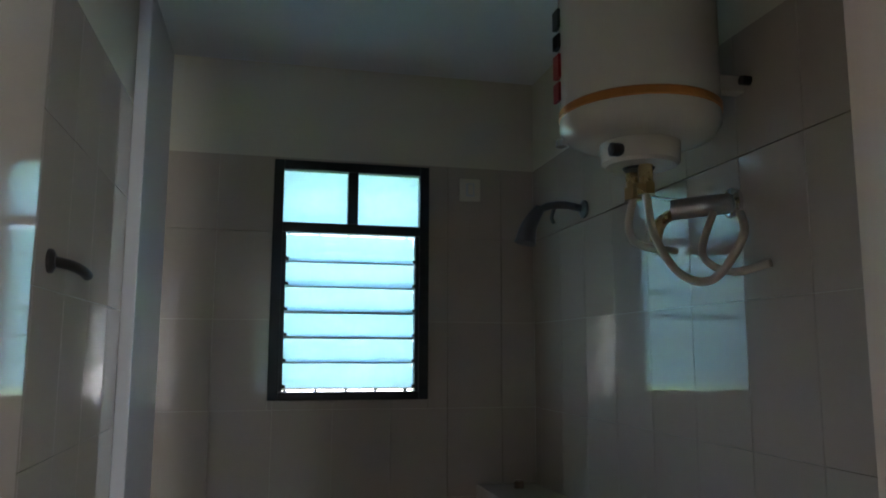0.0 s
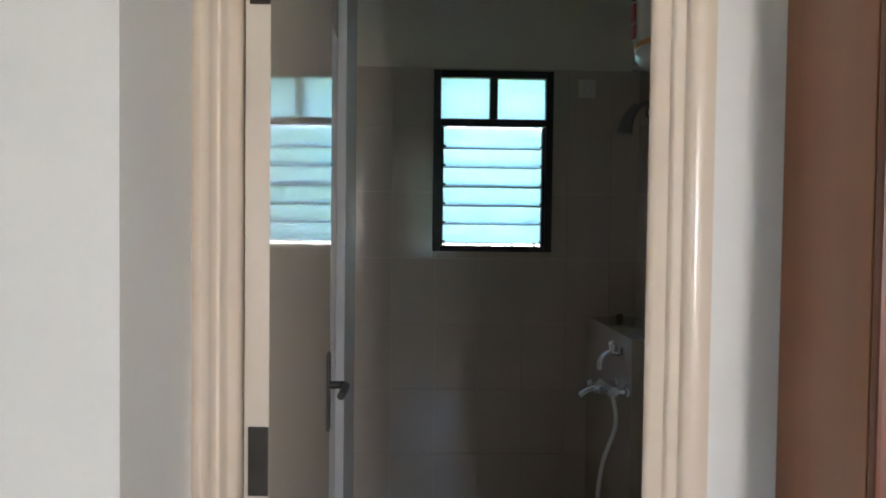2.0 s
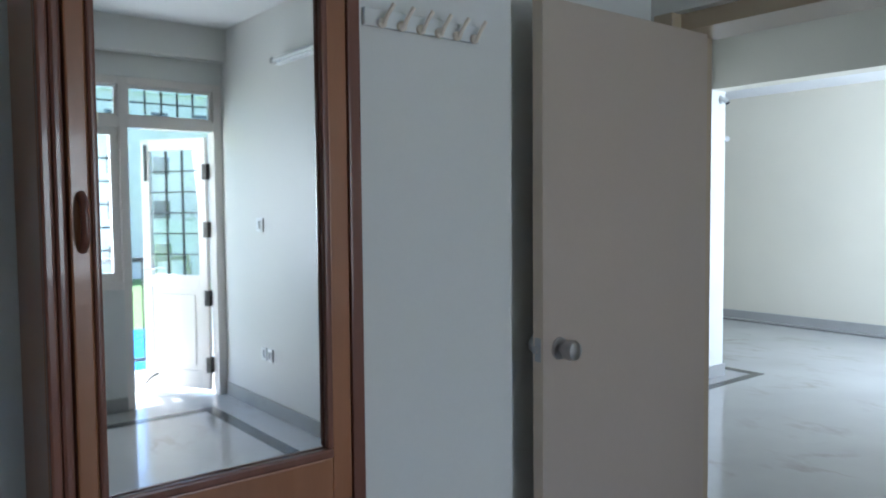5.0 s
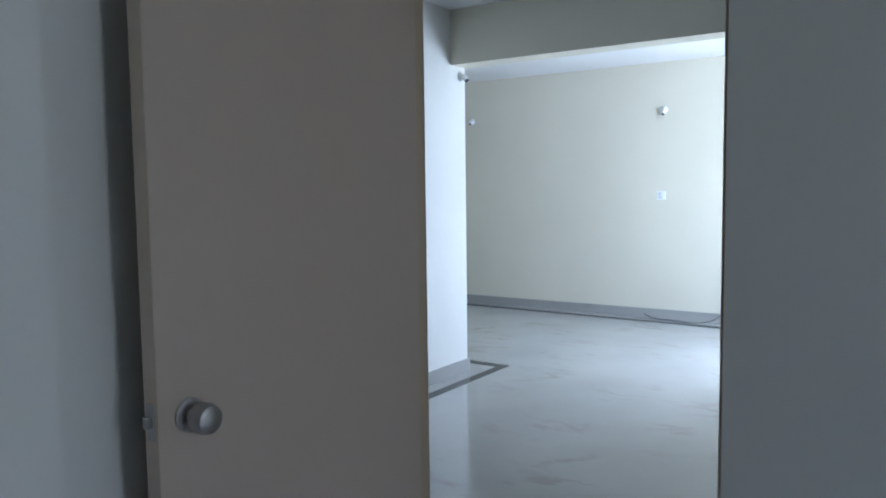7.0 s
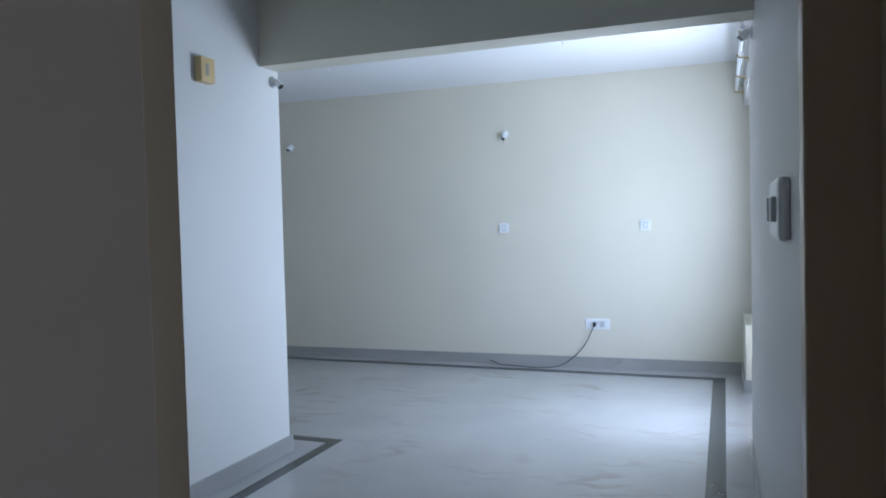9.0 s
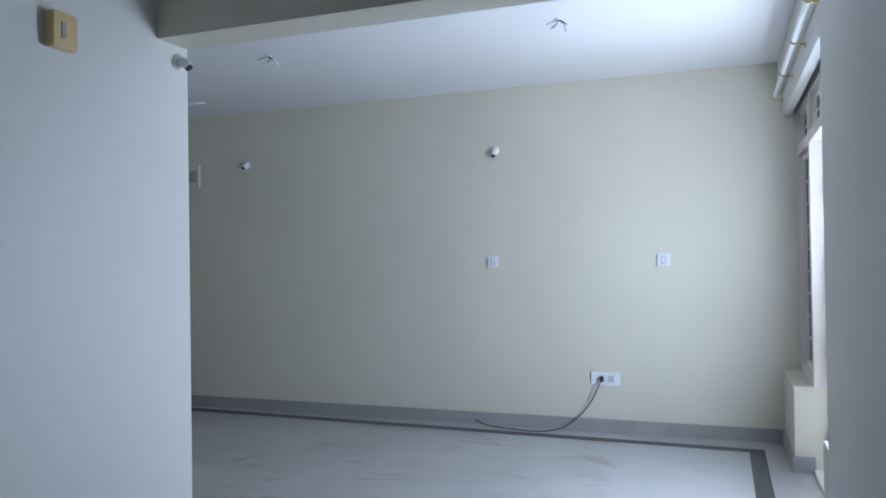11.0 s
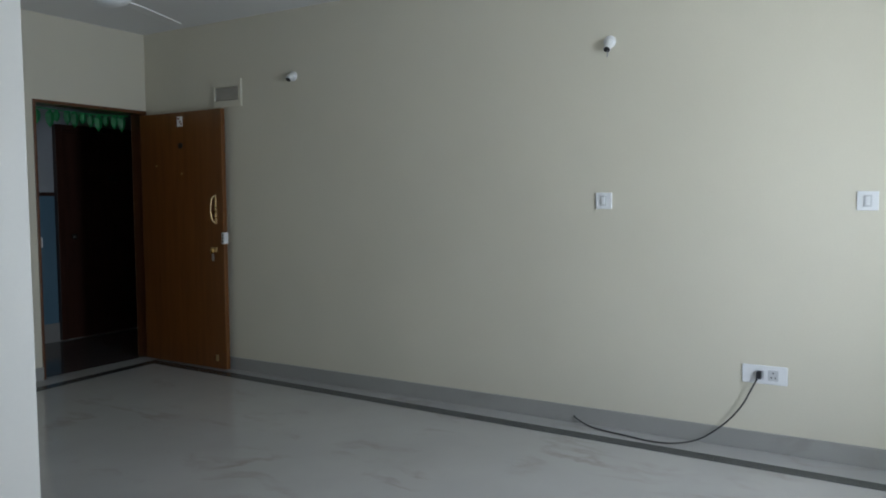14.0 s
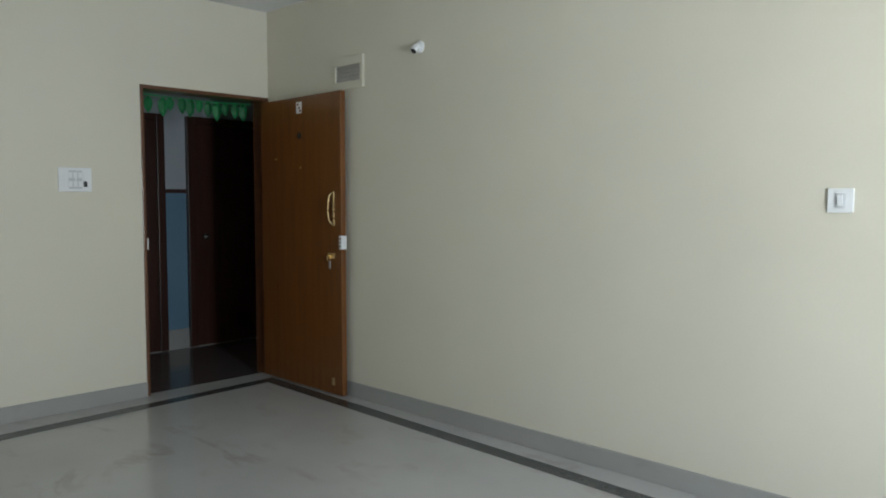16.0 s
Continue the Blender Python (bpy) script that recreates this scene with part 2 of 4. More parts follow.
def lathe(profile, n=28, axis="z", centre=(0, 0, 0), bm=None):
    """Turns (radius, height) pairs about an axis."""
    bm = bm or bmesh.new()
    rings = []
    for r, h in profile:
        ring = []
        for i in range(n):
            a = 2 * math.pi * i / n
            p = (r * math.cos(a), r * math.sin(a), h)
            if axis == "x":
                p = (h, p[0], p[1])
            elif axis == "y":
                p = (p[0], h, p[1])
            ring.append(bm.verts.new(Vector(p) + Vector(centre)))
        rings.append(ring)
    for a, b in zip(rings, rings[1:]):
        for i in range(n):
            bm.faces.new((a[i], a[(i + 1) % n], b[(i + 1) % n], b[i]))
    bm.faces.new(rings[0])
    bm.faces.new(rings[-1])
    bmesh.ops.recalc_face_normals(bm, faces=bm.faces)
    return bm


def smooth_path(points, steps=8):
    ps = [Vector(p) for p in points]
    out = []
    for i in range(len(ps) - 1):
        p0, p1, p2, p3 = ps[max(i - 1, 0)], ps[i], ps[i + 1], ps[min(i + 2, len(ps) - 1)]
        for k in range(steps):
            t = k / steps
            out.append(0.5 * ((2 * p1) + (p2 - p0) * t + (2 * p0 - 5 * p1 + 4 * p2 - p3) * t * t + (3 * p1 - p0 - 3 * p2 + p3) * t ** 3))
    return out + [ps[-1]]


def tube(points, r, n=10, steps=8, bm=None, r_end=None):
    bm = bm or bmesh.new()
    ps = smooth_path(points, steps) if len(points) > 2 else [Vector(p) for p in points]
    rings, up = [], Vector((0.13, 0.21, 0.97))
    for i, p in enumerate(ps):
        d = (ps[min(i + 1, len(ps) - 1)] - ps[max(i - 1, 0)]).normalized()
        s = d.cross(up)
        s = s.normalized() if s.length > 1e-4 else Vector((1, 0, 0))
        u = s.cross(d).normalized()
        up = u
        rad = r if r_end is None else r + (r_end - r) * i / (len(ps) - 1)
        rings.append([bm.verts.new(p + rad * (math.cos(2 * math.pi * k / n) * s + math.sin(2 * math.pi * k / n) * u)) for k in range(n)])
    for a, b in zip(rings, rings[1:]):
        for k in range(n):
            bm.faces.new((a[k], a[(k + 1) % n], b[(k + 1) % n], b[k]))
    bm.faces.new(rings[0])
    bm.faces.new(rings[-1])
    bmesh.ops.recalc_face_normals(bm, faces=bm.faces)
    return bm


def mesh_object(name, bm, mat, smooth=False):
    me = bpy.data.meshes.new(name)
    bm.to_mesh(me)
    bm.free()
    me.materials.append(mat)
    if smooth:
        me.polygons.foreach_set("use_smooth", [True] * len(me.polygons))
        me.update()
        try:
            me.set_sharp_from_angle(angle=radians(40))
        except AttributeError:
            pass
    return new(name, me)


def structure(name, bm, mat, label, category="wall"):
    return tagged(mesh_object(name, bm, mat), label, category, kind="structure")


def thing(name, label, category, at=(0, 0, 0), rz=0, group="", kind=""):
    ob = new(name)
    ob.empty_display_size = 0.05
    ob.matrix_world = pose(*at, 0, 0, rz)
    return tagged(ob, label, category, group, kind)


def part(name, bm, mat, parent, label="", smooth=False):
    """One mesh under a thing or a part; the bmesh is in the parent's own space."""
    ob = mesh_object(name, bm, mat, smooth)
    ob.parent = parent
    return tagged(ob, label)


def shared(name, me, parent, m):
    ob = new(name, me)
    ob.parent = parent
    ob.matrix_basis = m
    return ob


# ---------------------------------------------------------------- the plan
EAST, NORTH, SOUTH = 0.0, 0.0, -6.17        # living room faces
GLAZE = -6.335                               # plane of the living room's window frame
PILX, PILY = -3.085, -3.485                   # corner of the partition by the passage
BEDE = -6.50                                # bedroom side of the wall with the bedroom door
BEDN, BEDS = -5.53, -9.68                   # bedroom's wardrobe wall and balcony wall
BW, BE, BN, BS = -9.345, -8.02, -2.944, -5.20   # bathroom faces
H, HB = 2.735, 2.465
DN, DS, DT = -5.345, -6.215, 2.012            # bedroom door opening

# ---------------------------------------------------------------- floors, ceilings
structure("floor_living", B(-6.5, 0.2, -6.42, 0.06, -0.15, 0), MARBLE, "pale polished veined marble floor of the living room", "floor")
structure("floor_bedroom", B(-11.6, -6.5, -9.95, -5.2, -0.15, 0), MARBLE, "pale polished veined marble floor of the bedroom", "floor")
structure("floor_bathroom", B(-9.5, -7.9, -5.2, -2.8, -0.15, 0.06), BATH_FLOOR, "brown tiled bathroom floor", "floor")
structure("ceiling_living", B(-6.5, 0.2, -6.6, 0.2, H, H + 0.15), CEIL, "white painted living room ceiling", "ceiling")
structure("ceiling_bedroom", B(-11.6, -6.5, -9.95, -5.2, H, H + 0.15), CEIL, "white painted bedroom ceiling", "ceiling")
structure("ceiling_bathroom", B(-9.5, -7.9, -5.2, -2.8, HB, HB + 0.4), CEIL, "white painted bathroom ceiling", "ceiling")


def strip(name, quad, parent_label):
    bm = bmesh.new()
    lo = [bm.verts.new((x, y, -0.01)) for x, y in quad]
    hi = [bm.verts.new((x, y, 0.003)) for x, y in quad]
    bm.faces.new(hi)
    for i in range(4):
        bm.faces.new((lo[i], lo[(i + 1) % 4], hi[(i + 1) % 4], hi[i]))
    bmesh.ops.recalc_face_normals(bm, faces=bm.faces)
    return structure(name, bm, GRANITE, parent_label, "floor inlay")


strip("floor_inlay_east", [(-0.09, -0.14), (-0.19, -0.24), (-0.335, -5.92), (-0.25, -6.02)], "dark granite inlay band along the marble floor's long wall")
strip("floor_inlay_north", [(-2.78, -0.28), (-2.70, -0.38), (-0.19, -0.24), (-0.09, -0.14)], "dark granite inlay band before the entrance door")
strip("floor_inlay_south", [(-6.2, -6.02), (-0.25, -6.02), (-0.335, -5.92), (-6.2, -5.92)], "dark granite inlay band along the window side")
strip("floor_inlay_west", [(-2.86, -3.62), (-2.78, -3.69), (-2.70, -0.38), (-2.78, -0.28)], "dark granite inlay band beside the partition")
strip("floor_inlay_passage", [(-6.2, -3.69), (-2.78, -3.69), (-2.86, -3.615), (-6.2, -3.615)], "dark granite inlay band in the passage")
strip("floor_inlay_bedroom_east", [(-6.82, -5.9), (-6.73, -5.9), (-6.73, -9.39), (-6.82, -9.30)], "dark granite inlay band in the bedroom's marble floor")
strip("floor_inlay_bedroom_south", [(-11.3, -9.30), (-6.82, -9.30), (-6.73, -9.39), (-11.3, -9.39)], "dark granite inlay band before the balcony door")

# ---------------------------------------------------------------- walls of the living room and passage
structure("wall_east", B(0, 0.2, -6.386, 0.2, 0, H), CREAM, "long cream painted living room wall")
bm = B(-3.3, -0.985, 0, 0.2, 0, H)
box(bm, -0.985, -0.0, 0, 0.2, 2.10, H)
structure("wall_north", bm, CREAM, "cream painted wall round the entrance door")
bm = B(-6.25, PILX, PILY, PILY + 0.2, 0, H)
box(bm, PILX - 0.2, PILX, PILY + 0.2, 0.0, 0, H)
structure("wall_partition", bm, WHITE, "white painted partition wall with an outside corner")
structure("beam_passage", B(PILX - 0.195, PILX, SOUTH + 0.001, PILY - 0.001, 2.335, H - 0.002), CREAM, "cream painted ceiling beam over the passage", "beam")
SWE = -2.40                                  # end of the passage's solid south wall
bm = B(-5.93, SWE, SOUTH - 0.4, SOUTH, 0, H)
box(bm, -6.25, -5.93, SOUTH - 0.4, -6.27, 0, H)
box(bm, -6.25, -5.93, -6.27, SOUTH, DT + 0.06, H)
box(bm, SWE, 0, SOUTH - 0.25, SOUTH, 2.505, H)
box(bm, SWE, 0, SOUTH - 0.25, SOUTH - 0.125, 2.388, 2.505)
structure("wall_south", bm, WHITE, "white painted passage wall beside the balcony windows")
bm = B(BEDE, -6.25, -5.27, PILY + 0.2, 0, H)
box(bm, BEDE, -6.25, BEDS - 0.3, -6.222, 0, H)
box(bm, BEDE, -6.25, -6.222, -5.27, DT + 0.06, H)
structure("wall_bedroom_east", bm, WHITE, "white painted wall with the bedroom doorway")

# ---------------------------------------------------------------- walls of the bedroom
bm = B(-7.98, -7.45, BEDN, -5.2, 0, H)                  # behind the coat hooks
box(bm, -7.45, BEDE, -5.25, -5.2, 0, H)                # back of the door's recess
box(bm, -8.612, -8.513, -5.335, -5.2, 0, H)
box(bm, -8.513, -8.474, -5.25, -5.2, 0, H)
box(bm, -11.5, -9.36, BEDN, -5.2, 0, H)
box(bm, -9.36, -8.513, -5.335, -5.2, 2.10, H)
box(bm, -8.474, -7.98, -5.25, -5.2, 0, H)
box(bm, -8.513, -7.98, BEDN, -5.25, 2.3, H)
structure("wall_bedroom_north", bm, WHITE, "white painted bedroom wall with bathroom doorway and built-in wardrobe")
structure("wall_bedroom_west", B(-11.6, -11.5, BEDS - 0.3, -5.2, 0, H), WHITE, "white painted bedroom side wall")
bm = B(-11.5, -9.2, BEDS - 0.2, BEDS, 0, H)
box(bm, -9.2, BEDE, BEDS - 0.2, BEDS, 2.34, H)
box(bm, -9.2, BEDE, BEDS, BEDS + 0.10, 2.50, H)
box(bm, -9.2, -7.24, BEDS - 0.2, BEDS, 0, 0.86)
structure("wall_bedroom_south", bm, WHITE, "white painted balcony wall with a low sill and a stepped beam")

# ---------------------------------------------------------------- walls of the bathroom
WX0, WX1, WZ0, WZ1 = -8.962, -8.416, 1.292, 2.115
bm = B(-9.5, WX0, BN + 0.006, BN + 0.15, 0, HB)
box(bm, WX1, -7.9, BN + 0.006, BN + 0.15, 0, HB)
box(bm, WX0, WX1, BN + 0.006, BN + 0.15, 0, WZ0)
box(bm, WX0, WX1, BN + 0.006, BN + 0.15, WZ1, HB)
bath_n = structure("wall_bathroom_north", bm, CREAM, "bathroom wall with louvre window, tiled below cream paint")
bath_w = structure("wall_bathroom_west", B(-9.5, BW - 0.006, -5.2, BN + 0.006, 0, HB), CREAM, "bathroom side wall, tiled below cream paint")
bath_e = structure("wall_bathroom_east", B(BE + 0.006, -7.9, -5.2, BN + 0.006, 0, HB), CREAM, "bathroom wall behind the water heater, tiled below cream paint")

structure("pipe_casing", B(BW, BW + 0.035, -3.43, BN, 0.06, HB, 0.003), PALE_GREY, "pale grey pipe casing in the bathroom corner", "pipe casing")

# ---------------------------------------------------------------- skirtings
def skirting(name, x0, x1, y0, y1, h=0.10):
    structure(name, B(x0, x1, y0, y1, 0, h, 0.003), GREY_MARBLE, "grey marble skirting at the foot of the wall", "skirting")


skirting("baseboard_east", -0.016, 0, SOUTH + 0.002, -0.002)
skirting("baseboard_north", PILX, -0.985, -0.016, -0.0005)
skirting("baseboard_partition_south", -6.25, PILX + 0.016, PILY - 0.016, PILY)
skirting("baseboard_partition_east", PILX, PILX + 0.016, PILY, -0.018)
skirting("baseboard_south", -5.928, SWE, SOUTH, SOUTH + 0.016)
skirting("baseboard_plinth", -0.762, -0.016, SOUTH, SOUTH + 0.016)
skirting("baseboard_plinth_end", -0.778, -0.762, SOUTH - 0.115, SOUTH + 0.016)
skirting("baseboard_bedroom_east", BEDE - 0.016, BEDE, BEDS, -6.22)
skirting("baseboard_bedroom_hooks", -7.90, -7.45, BEDN - 0.016, BEDN)
skirting("baseboard_bedroom_south", -9.2, -7.24, BEDS, BEDS + 0.016)


# ---------------------------------------------------------------- small fittings
def rot_to(normal):
    return {"-x": -90, "+x": 90, "-y": 0, "+y": 180}[normal]


def switch_plate(at, normal, w=0.095, h=0.095, rockers=1, label="white plastic switch plate on the wall", holes=False, name="switch_plate", mat=None):
    """Plate in the local xz plane, front towards -y."""
    mat = mat or PLASTIC
    t = thing(name, label, "switch", at, rot_to(normal))
    part("plate", B(-w / 2, w / 2, -0.012, 0.0, -h / 2, h / 2, 0.004), mat, t)
    part("bezel", B(-w / 2 + w * .3, w / 2 - w * .3, -0.016, -0.012, -h / 2 + .018, h / 2 - .018, 0.002), PALE_GREY, t)
    step = (w - 0.05) / rockers
    for i in range(rockers):
        x = -w / 2 + 0.025 + step * (i + .5)
        part("rocker", B(x - min(step * .3, .010), x + min(step * .3, .010), -0.022, -0.016, -h * .22, h * .22, 0.002), mat, t)
    return t


switch_plate((0, -4.02, 1.33), "-x")
switch_plate((0, -5.355, 1.325), "-x")
t = thing("power_socket", "white double socket plate with a black plug in it", "socket", (0, -4.905, 0.41), -90)
part("plate", B(-0.112, 0.112, -0.012, 0, -0.05, 0.05, 0.006), PLASTIC, t)
part("rocker", B(-0.005, 0.014, -0.018, -0.012, -0.025, 0.025, 0.002), PLASTIC, t)
soc = part("socket_face", B(0.018, 0.068, -0.016, -0.012, -0.028, 0.028, 0.002), PALE_GREY, t)
for dx, dz in ((0.043, 0.014), (0.034, -0.01), (0.053, -0.01)):
    part("socket_hole", lathe([(0.004, -0.0175), (0.004, -0.0155)], 10, "y", (dx, 0, dz)), DARK_PLASTIC, soc)
t = thing("black_cable", "thin black cable hanging from the socket to the floor", "cable", (0, -4.905, 0.0))
part("plug", B(-0.045, -0.012, 0.012, 0.037, 0.39, 0.432, 0.005), DARK_PLASTIC, t)
part("cord", tube([(-0.045, 0.03, 0.395), (-0.052, 0.06, 0.33), (-0.05, 0.11, 0.23), (-0.05, 0.20, 0.12), (-0.10, 0.33, 0.03), (-0.16, 0.50, 0.006),
                   (-0.13, 0.72, 0.006), (-0.08, 0.92, 0.007), (-0.035, 1.03, 0.03), (-0.03, 1.05, 0.045)], 0.0045, 8), DARK_PLASTIC, t, smooth=True)


def lamp_holder(at, normal, drop=0.0, label="white angled bulb holder on the wall without a bulb"):
    t = thing("bulb_holder", label, "lamp holder", at, rot_to(normal), "empty bulb holders")
    part("rose", lathe([(0.036, 0.0), (0.036, -0.008), (0.028, -0.016), (0.012, -0.02)], 24, "y"), PLASTIC, t, smooth=True)
    h = part("socket", tube([(0, -0.012, 0.0), (0, -0.036, -0.008 - drop), (0, -0.056, -0.03 - drop)], 0.021, 16), PLASTIC, t, smooth=True)
    part("contact", tube([(0, -0.0545, -0.029 - drop), (0, -0.0585, -0.034 - drop)], 0.0175, 14), DARK_PLASTIC, h)
    return t


lamp_holder((0, -1.657, 2.25), "-x")
t = lamp_holder((0, -4.046, 2.235), "-x", 0.02)
part("hook", tube([(0, -0.05, -0.05), (0.004, -0.055, -0.075), (0.0, -0.05, -0.09)], 0.004, 6), STEEL, t)
lamp_holder((-3.145, PILY, 2.265), "-y")
lamp_holder((-3.0, SOUTH + 0.0, 2.30), "+y")
t = thing("chime_box", "yellowed plastic door chime box on the partition", "door chime", (-3.81, PILY, 2.215))
part("case", B(-0.055, 0.055, -0.045, 0, -0.065, 0.065, 0.006), IVORY, t)
part("slot", B(-0.02, 0.0, -0.048, -0.045, -0.03, 0.03, 0.001), GROUT, t, "darker slot")
t = thing("switch_board", "white switch board with projecting pale rockers by the door", "switch", (-5.03, SOUTH, 1.40), 180)
part("plate", B(-0.16, 0.16, -0.028, 0, -0.075, 0.075, 0.012), PLASTIC, t)
for x in (-0.1, -0.06, 0.04, 0.09):
    part("rocker", B(x - 0.016, x + 0.016, -0.040, -0.028, -0.03, 0.03, 0.003), PALE_GREY, t, "pale grey rocker")
t = switch_plate((-1.413, 0, 1.46), "-y", 0.20, 0.15, 1, "large white switch board with two rows of switches")
for r in (0, 1):
    for i in range(5):
        part("small_switch", B(-0.075 + i * .03, -0.052 + i * .03, -0.024, -0.022, -0.045 + r * .055, -0.01 + r * .055, 0.001), PLASTIC if (i, r) != (4, 0) else DARK_PLASTIC, t)
for a in t.children:
    if a.name.startswith("rocker"):
        a.scale = (0.4, 1, 0.4)
t = thing("ventilator", "small wall ventilator with a cream frame above the entrance door", "ventilator", (0, -0.985, 2.175), -90)
for q in ((-0.15, 0.15, 0.05, 0.105), (-0.15, 0.15, -0.105, -0.055)):
    part("frame_rail", B(q[0], q[1], -0.018, 0, q[2], q[3], 0.003), CREAM, t)
for q in ((-0.15, -0.135), (0.12, 0.15)):
    part("frame_stile", B(q[0], q[1], -0.018, 0, -0.0545, 0.0495, 0.003), CREAM, t)
part("backing", B(-0.135, 0.12, -0.004, 0.0, -0.0545, 0.0495), STEEL, t, "grey mesh backing")
for i in range(4):
    part("slat", B(-0.134, 0.119, -0.012, -0.006, -0.048 + i * .026, -0.036 + i * .026, 0.001), STEEL, t)


def ceiling_stub(at):
    t = thing("wire_stub", "cut white wires sticking out of the ceiling", "wire", at, 0, "ceiling wire stubs")
    part("cap", lathe([(0.02, 0), (0.02, -0.006), (0.012, -0.010)], 16), PLASTIC, t)
    for k in range(4):
        a = k * 1.7 + 0.4
        part("wire", tube([(0, 0, -0.008), (0.04 * math.cos(a), 0.04 * math.sin(a), -0.02), (0.075 * math.cos(a + .3), 0.075 * math.sin(a + .3), -0.03 - .01 * k)], 0.003, 6), STEEL if k % 2 else DARK_PLASTIC, t)


ceiling_stub((-1.60, -4.90, H))
ceiling_stub((-1.60, -2.95, H))

# ceiling fan
t = thing("ceiling_fan", "pale grey ceiling fan with three blades", "fan", (-1.70, -1.93, H))
part("canopy", lathe([(0.05, 0), (0.05, -0.03), (0.02, -0.06)], 24), PLASTIC, t, smooth=True)
part("rod", lathe([(0.012, -0.05), (0.012, -0.27)], 14), PLASTIC, t, smooth=True)
part("motor", lathe([(0.03, -0.25), (0.10, -0.265), (0.115, -0.30), (0.115, -0.33), (0.085, -0.36), (0.05, -0.375), (0.0001, -0.378)], 32), PLASTIC, t, smooth=True)
for k in range(3):
    a = radians(20 + 120 * k)
    bm = bmesh.new()
    top = []
    for s in ((0.10, -0.03), (0.22, -0.062), (0.60, -0.058), (0.64, -0.03), (0.64, 0.04), (0.60, 0.066), (0.22, 0.055), (0.10, 0.03)):
        x, y = s
        top.append(bm.verts.new((x * math.cos(a) - y * math.sin(a), x * math.sin(a) + y * math.cos(a), -0.322 + y * 0.18)))
    f = bm.faces.new(top)
    r = bmesh.ops.extrude_face_region(bm, geom=[f])
    for v in r["geom"]:
        if isinstance(v, bmesh.types.BMVert):
            v.co.z -= 0.006
    bmesh.ops.recalc_face_normals(bm, faces=bm.faces)
    part("blade", bm, PLASTIC, t)


# ---------------------------------------------------------------- entrance door
t = thing("door_entrance_frame", "dark varnished wooden frame of the entrance door", "door frame", (0, 0, 0), kind="structure")
part("jamb", B(-0.985, -0.962, -0.006, 0.14, 0, 2.10, 0.003), FRAME_TEAK, t)
part("jamb", B(-0.045, 0.0, -0.006, 0.14, 0, 2.10, 0.003), FRAME_TEAK, t)
part("head", B(-0.962, -0.045, -0.006, 0.14, 2.075, 2.10, 0.003), FRAME_TEAK, t)
part("strike_plate", B(-0.9615, -0.955, -0.015, 0.03, 1.00, 1.075, 0.002), PLASTIC, t, "white painted strike plate")
t = thing("entrance_door", "open varnished brown wooden entrance door with brass fittings", "door", (-0.052, -0.012, 0.01), -90.5)
leaf = part("leaf", B(0, 0.968, -0.02, 0.02, 0, 2.045, 0.003), TEAK, t)
part("pull_handle", tube([(0.882, -0.03, 1.16), (0.872, -0.048, 1.19), (0.868, -0.054, 1.26), (0.872, -0.048, 1.34), (0.882, -0.03, 1.37)], 0.005, 10), BRASS, t, "brass pull handle", True)
part("handle_plate", B(0.88, 0.90, -0.03, -0.02, 1.15, 1.38, 0.003), BRASS, t)
part("lock_body", B(0.958, 0.99, -0.034, 0.01, 0.995, 1.085, 0.005), PLASTIC, t, "white lock case on the edge")
for z in (1.015, 1.04, 1.065):
    part("lock_bolt", lathe([(0.008, -0.037), (0.008, -0.034)], 10, "y", (0.975, 0, z)), DARK_PLASTIC, t)
part("key_plate", B(0.825, 0.90, -0.026, -0.02, 0.93, 0.965, 0.003), BRASS, t)
part("key", B(0.853, 0.861, -0.055, -0.026, 0.915, 0.95, 0.002), BRASS, t)
part("key_ring", B(0.862, 0.885, -0.05, -0.044, 0.86, 0.915, 0.004), STEEL, t)
part("peep_hole", lathe([(0.024, -0.02), (0.024, -0.028), (0.012, -0.030)], 20, "y", (0.50, 0, 1.775)), IRON, t)
part("screw", lathe([(0.007, -0.02), (0.007, -0.024)], 10, "y", (0.51, 0, 1.55)), BRASS, t)
part("screw", lathe([(0.006, -0.02), (0.006, -0.024)], 10, "y", (0.20, 0, 1.62)), BRASS, t)
stk = part("torn_sticker", B(0.465, 0.53, -0.0215, -0.02, 1.93, 2.01), PLASTIC, t, "torn pale paper sticker")
for q in ((0.475, 1.985), (0.49, 1.96), (0.505, 1.94)):
    part("sticker_print", B(q[0], q[0] + 0.02, -0.023, -0.0215, q[1], q[1] + 0.014), TEAK, stk)
part("floor_bolt", B(0.86, 0.885, -0.03, -0.02, 0.06, 0.11, 0.003), BRASS, t)

# corridor outside the entrance
structure("corridor_floor", B(-3.3, 1.6, 0.06, 2.2, -0.15, -0.01), material("corridor_stone", (0.10, 0.085, 0.08), 0.15, spread=0.2, bump=0.02), "dark polished corridor floor", "floor")
structure("corridor_ceiling", B(-3.3, 1.6, 0.2, 2.2, 2.6, 2.75), CEIL, "corridor ceiling", "ceiling")
CY = 1.45
structure("corridor_wall_upper", B(-3.3, 1.6, CY, CY + 0.15, 1.43, 2.6), CORR_GREY, "grey painted upper part of the corridor wall")
structure("corridor_wall_lower", B(-3.3, 1.6, CY, CY + 0.15, 0.17, 1.395), CORR_BLUE, "blue painted lower part of the corridor wall")
structure("corridor_dado", B(-3.3, 1.6, CY - 0.008, CY + 0.15, 1.395, 1.43), DARK_WOOD, "dark line round the corridor wall", "trim")
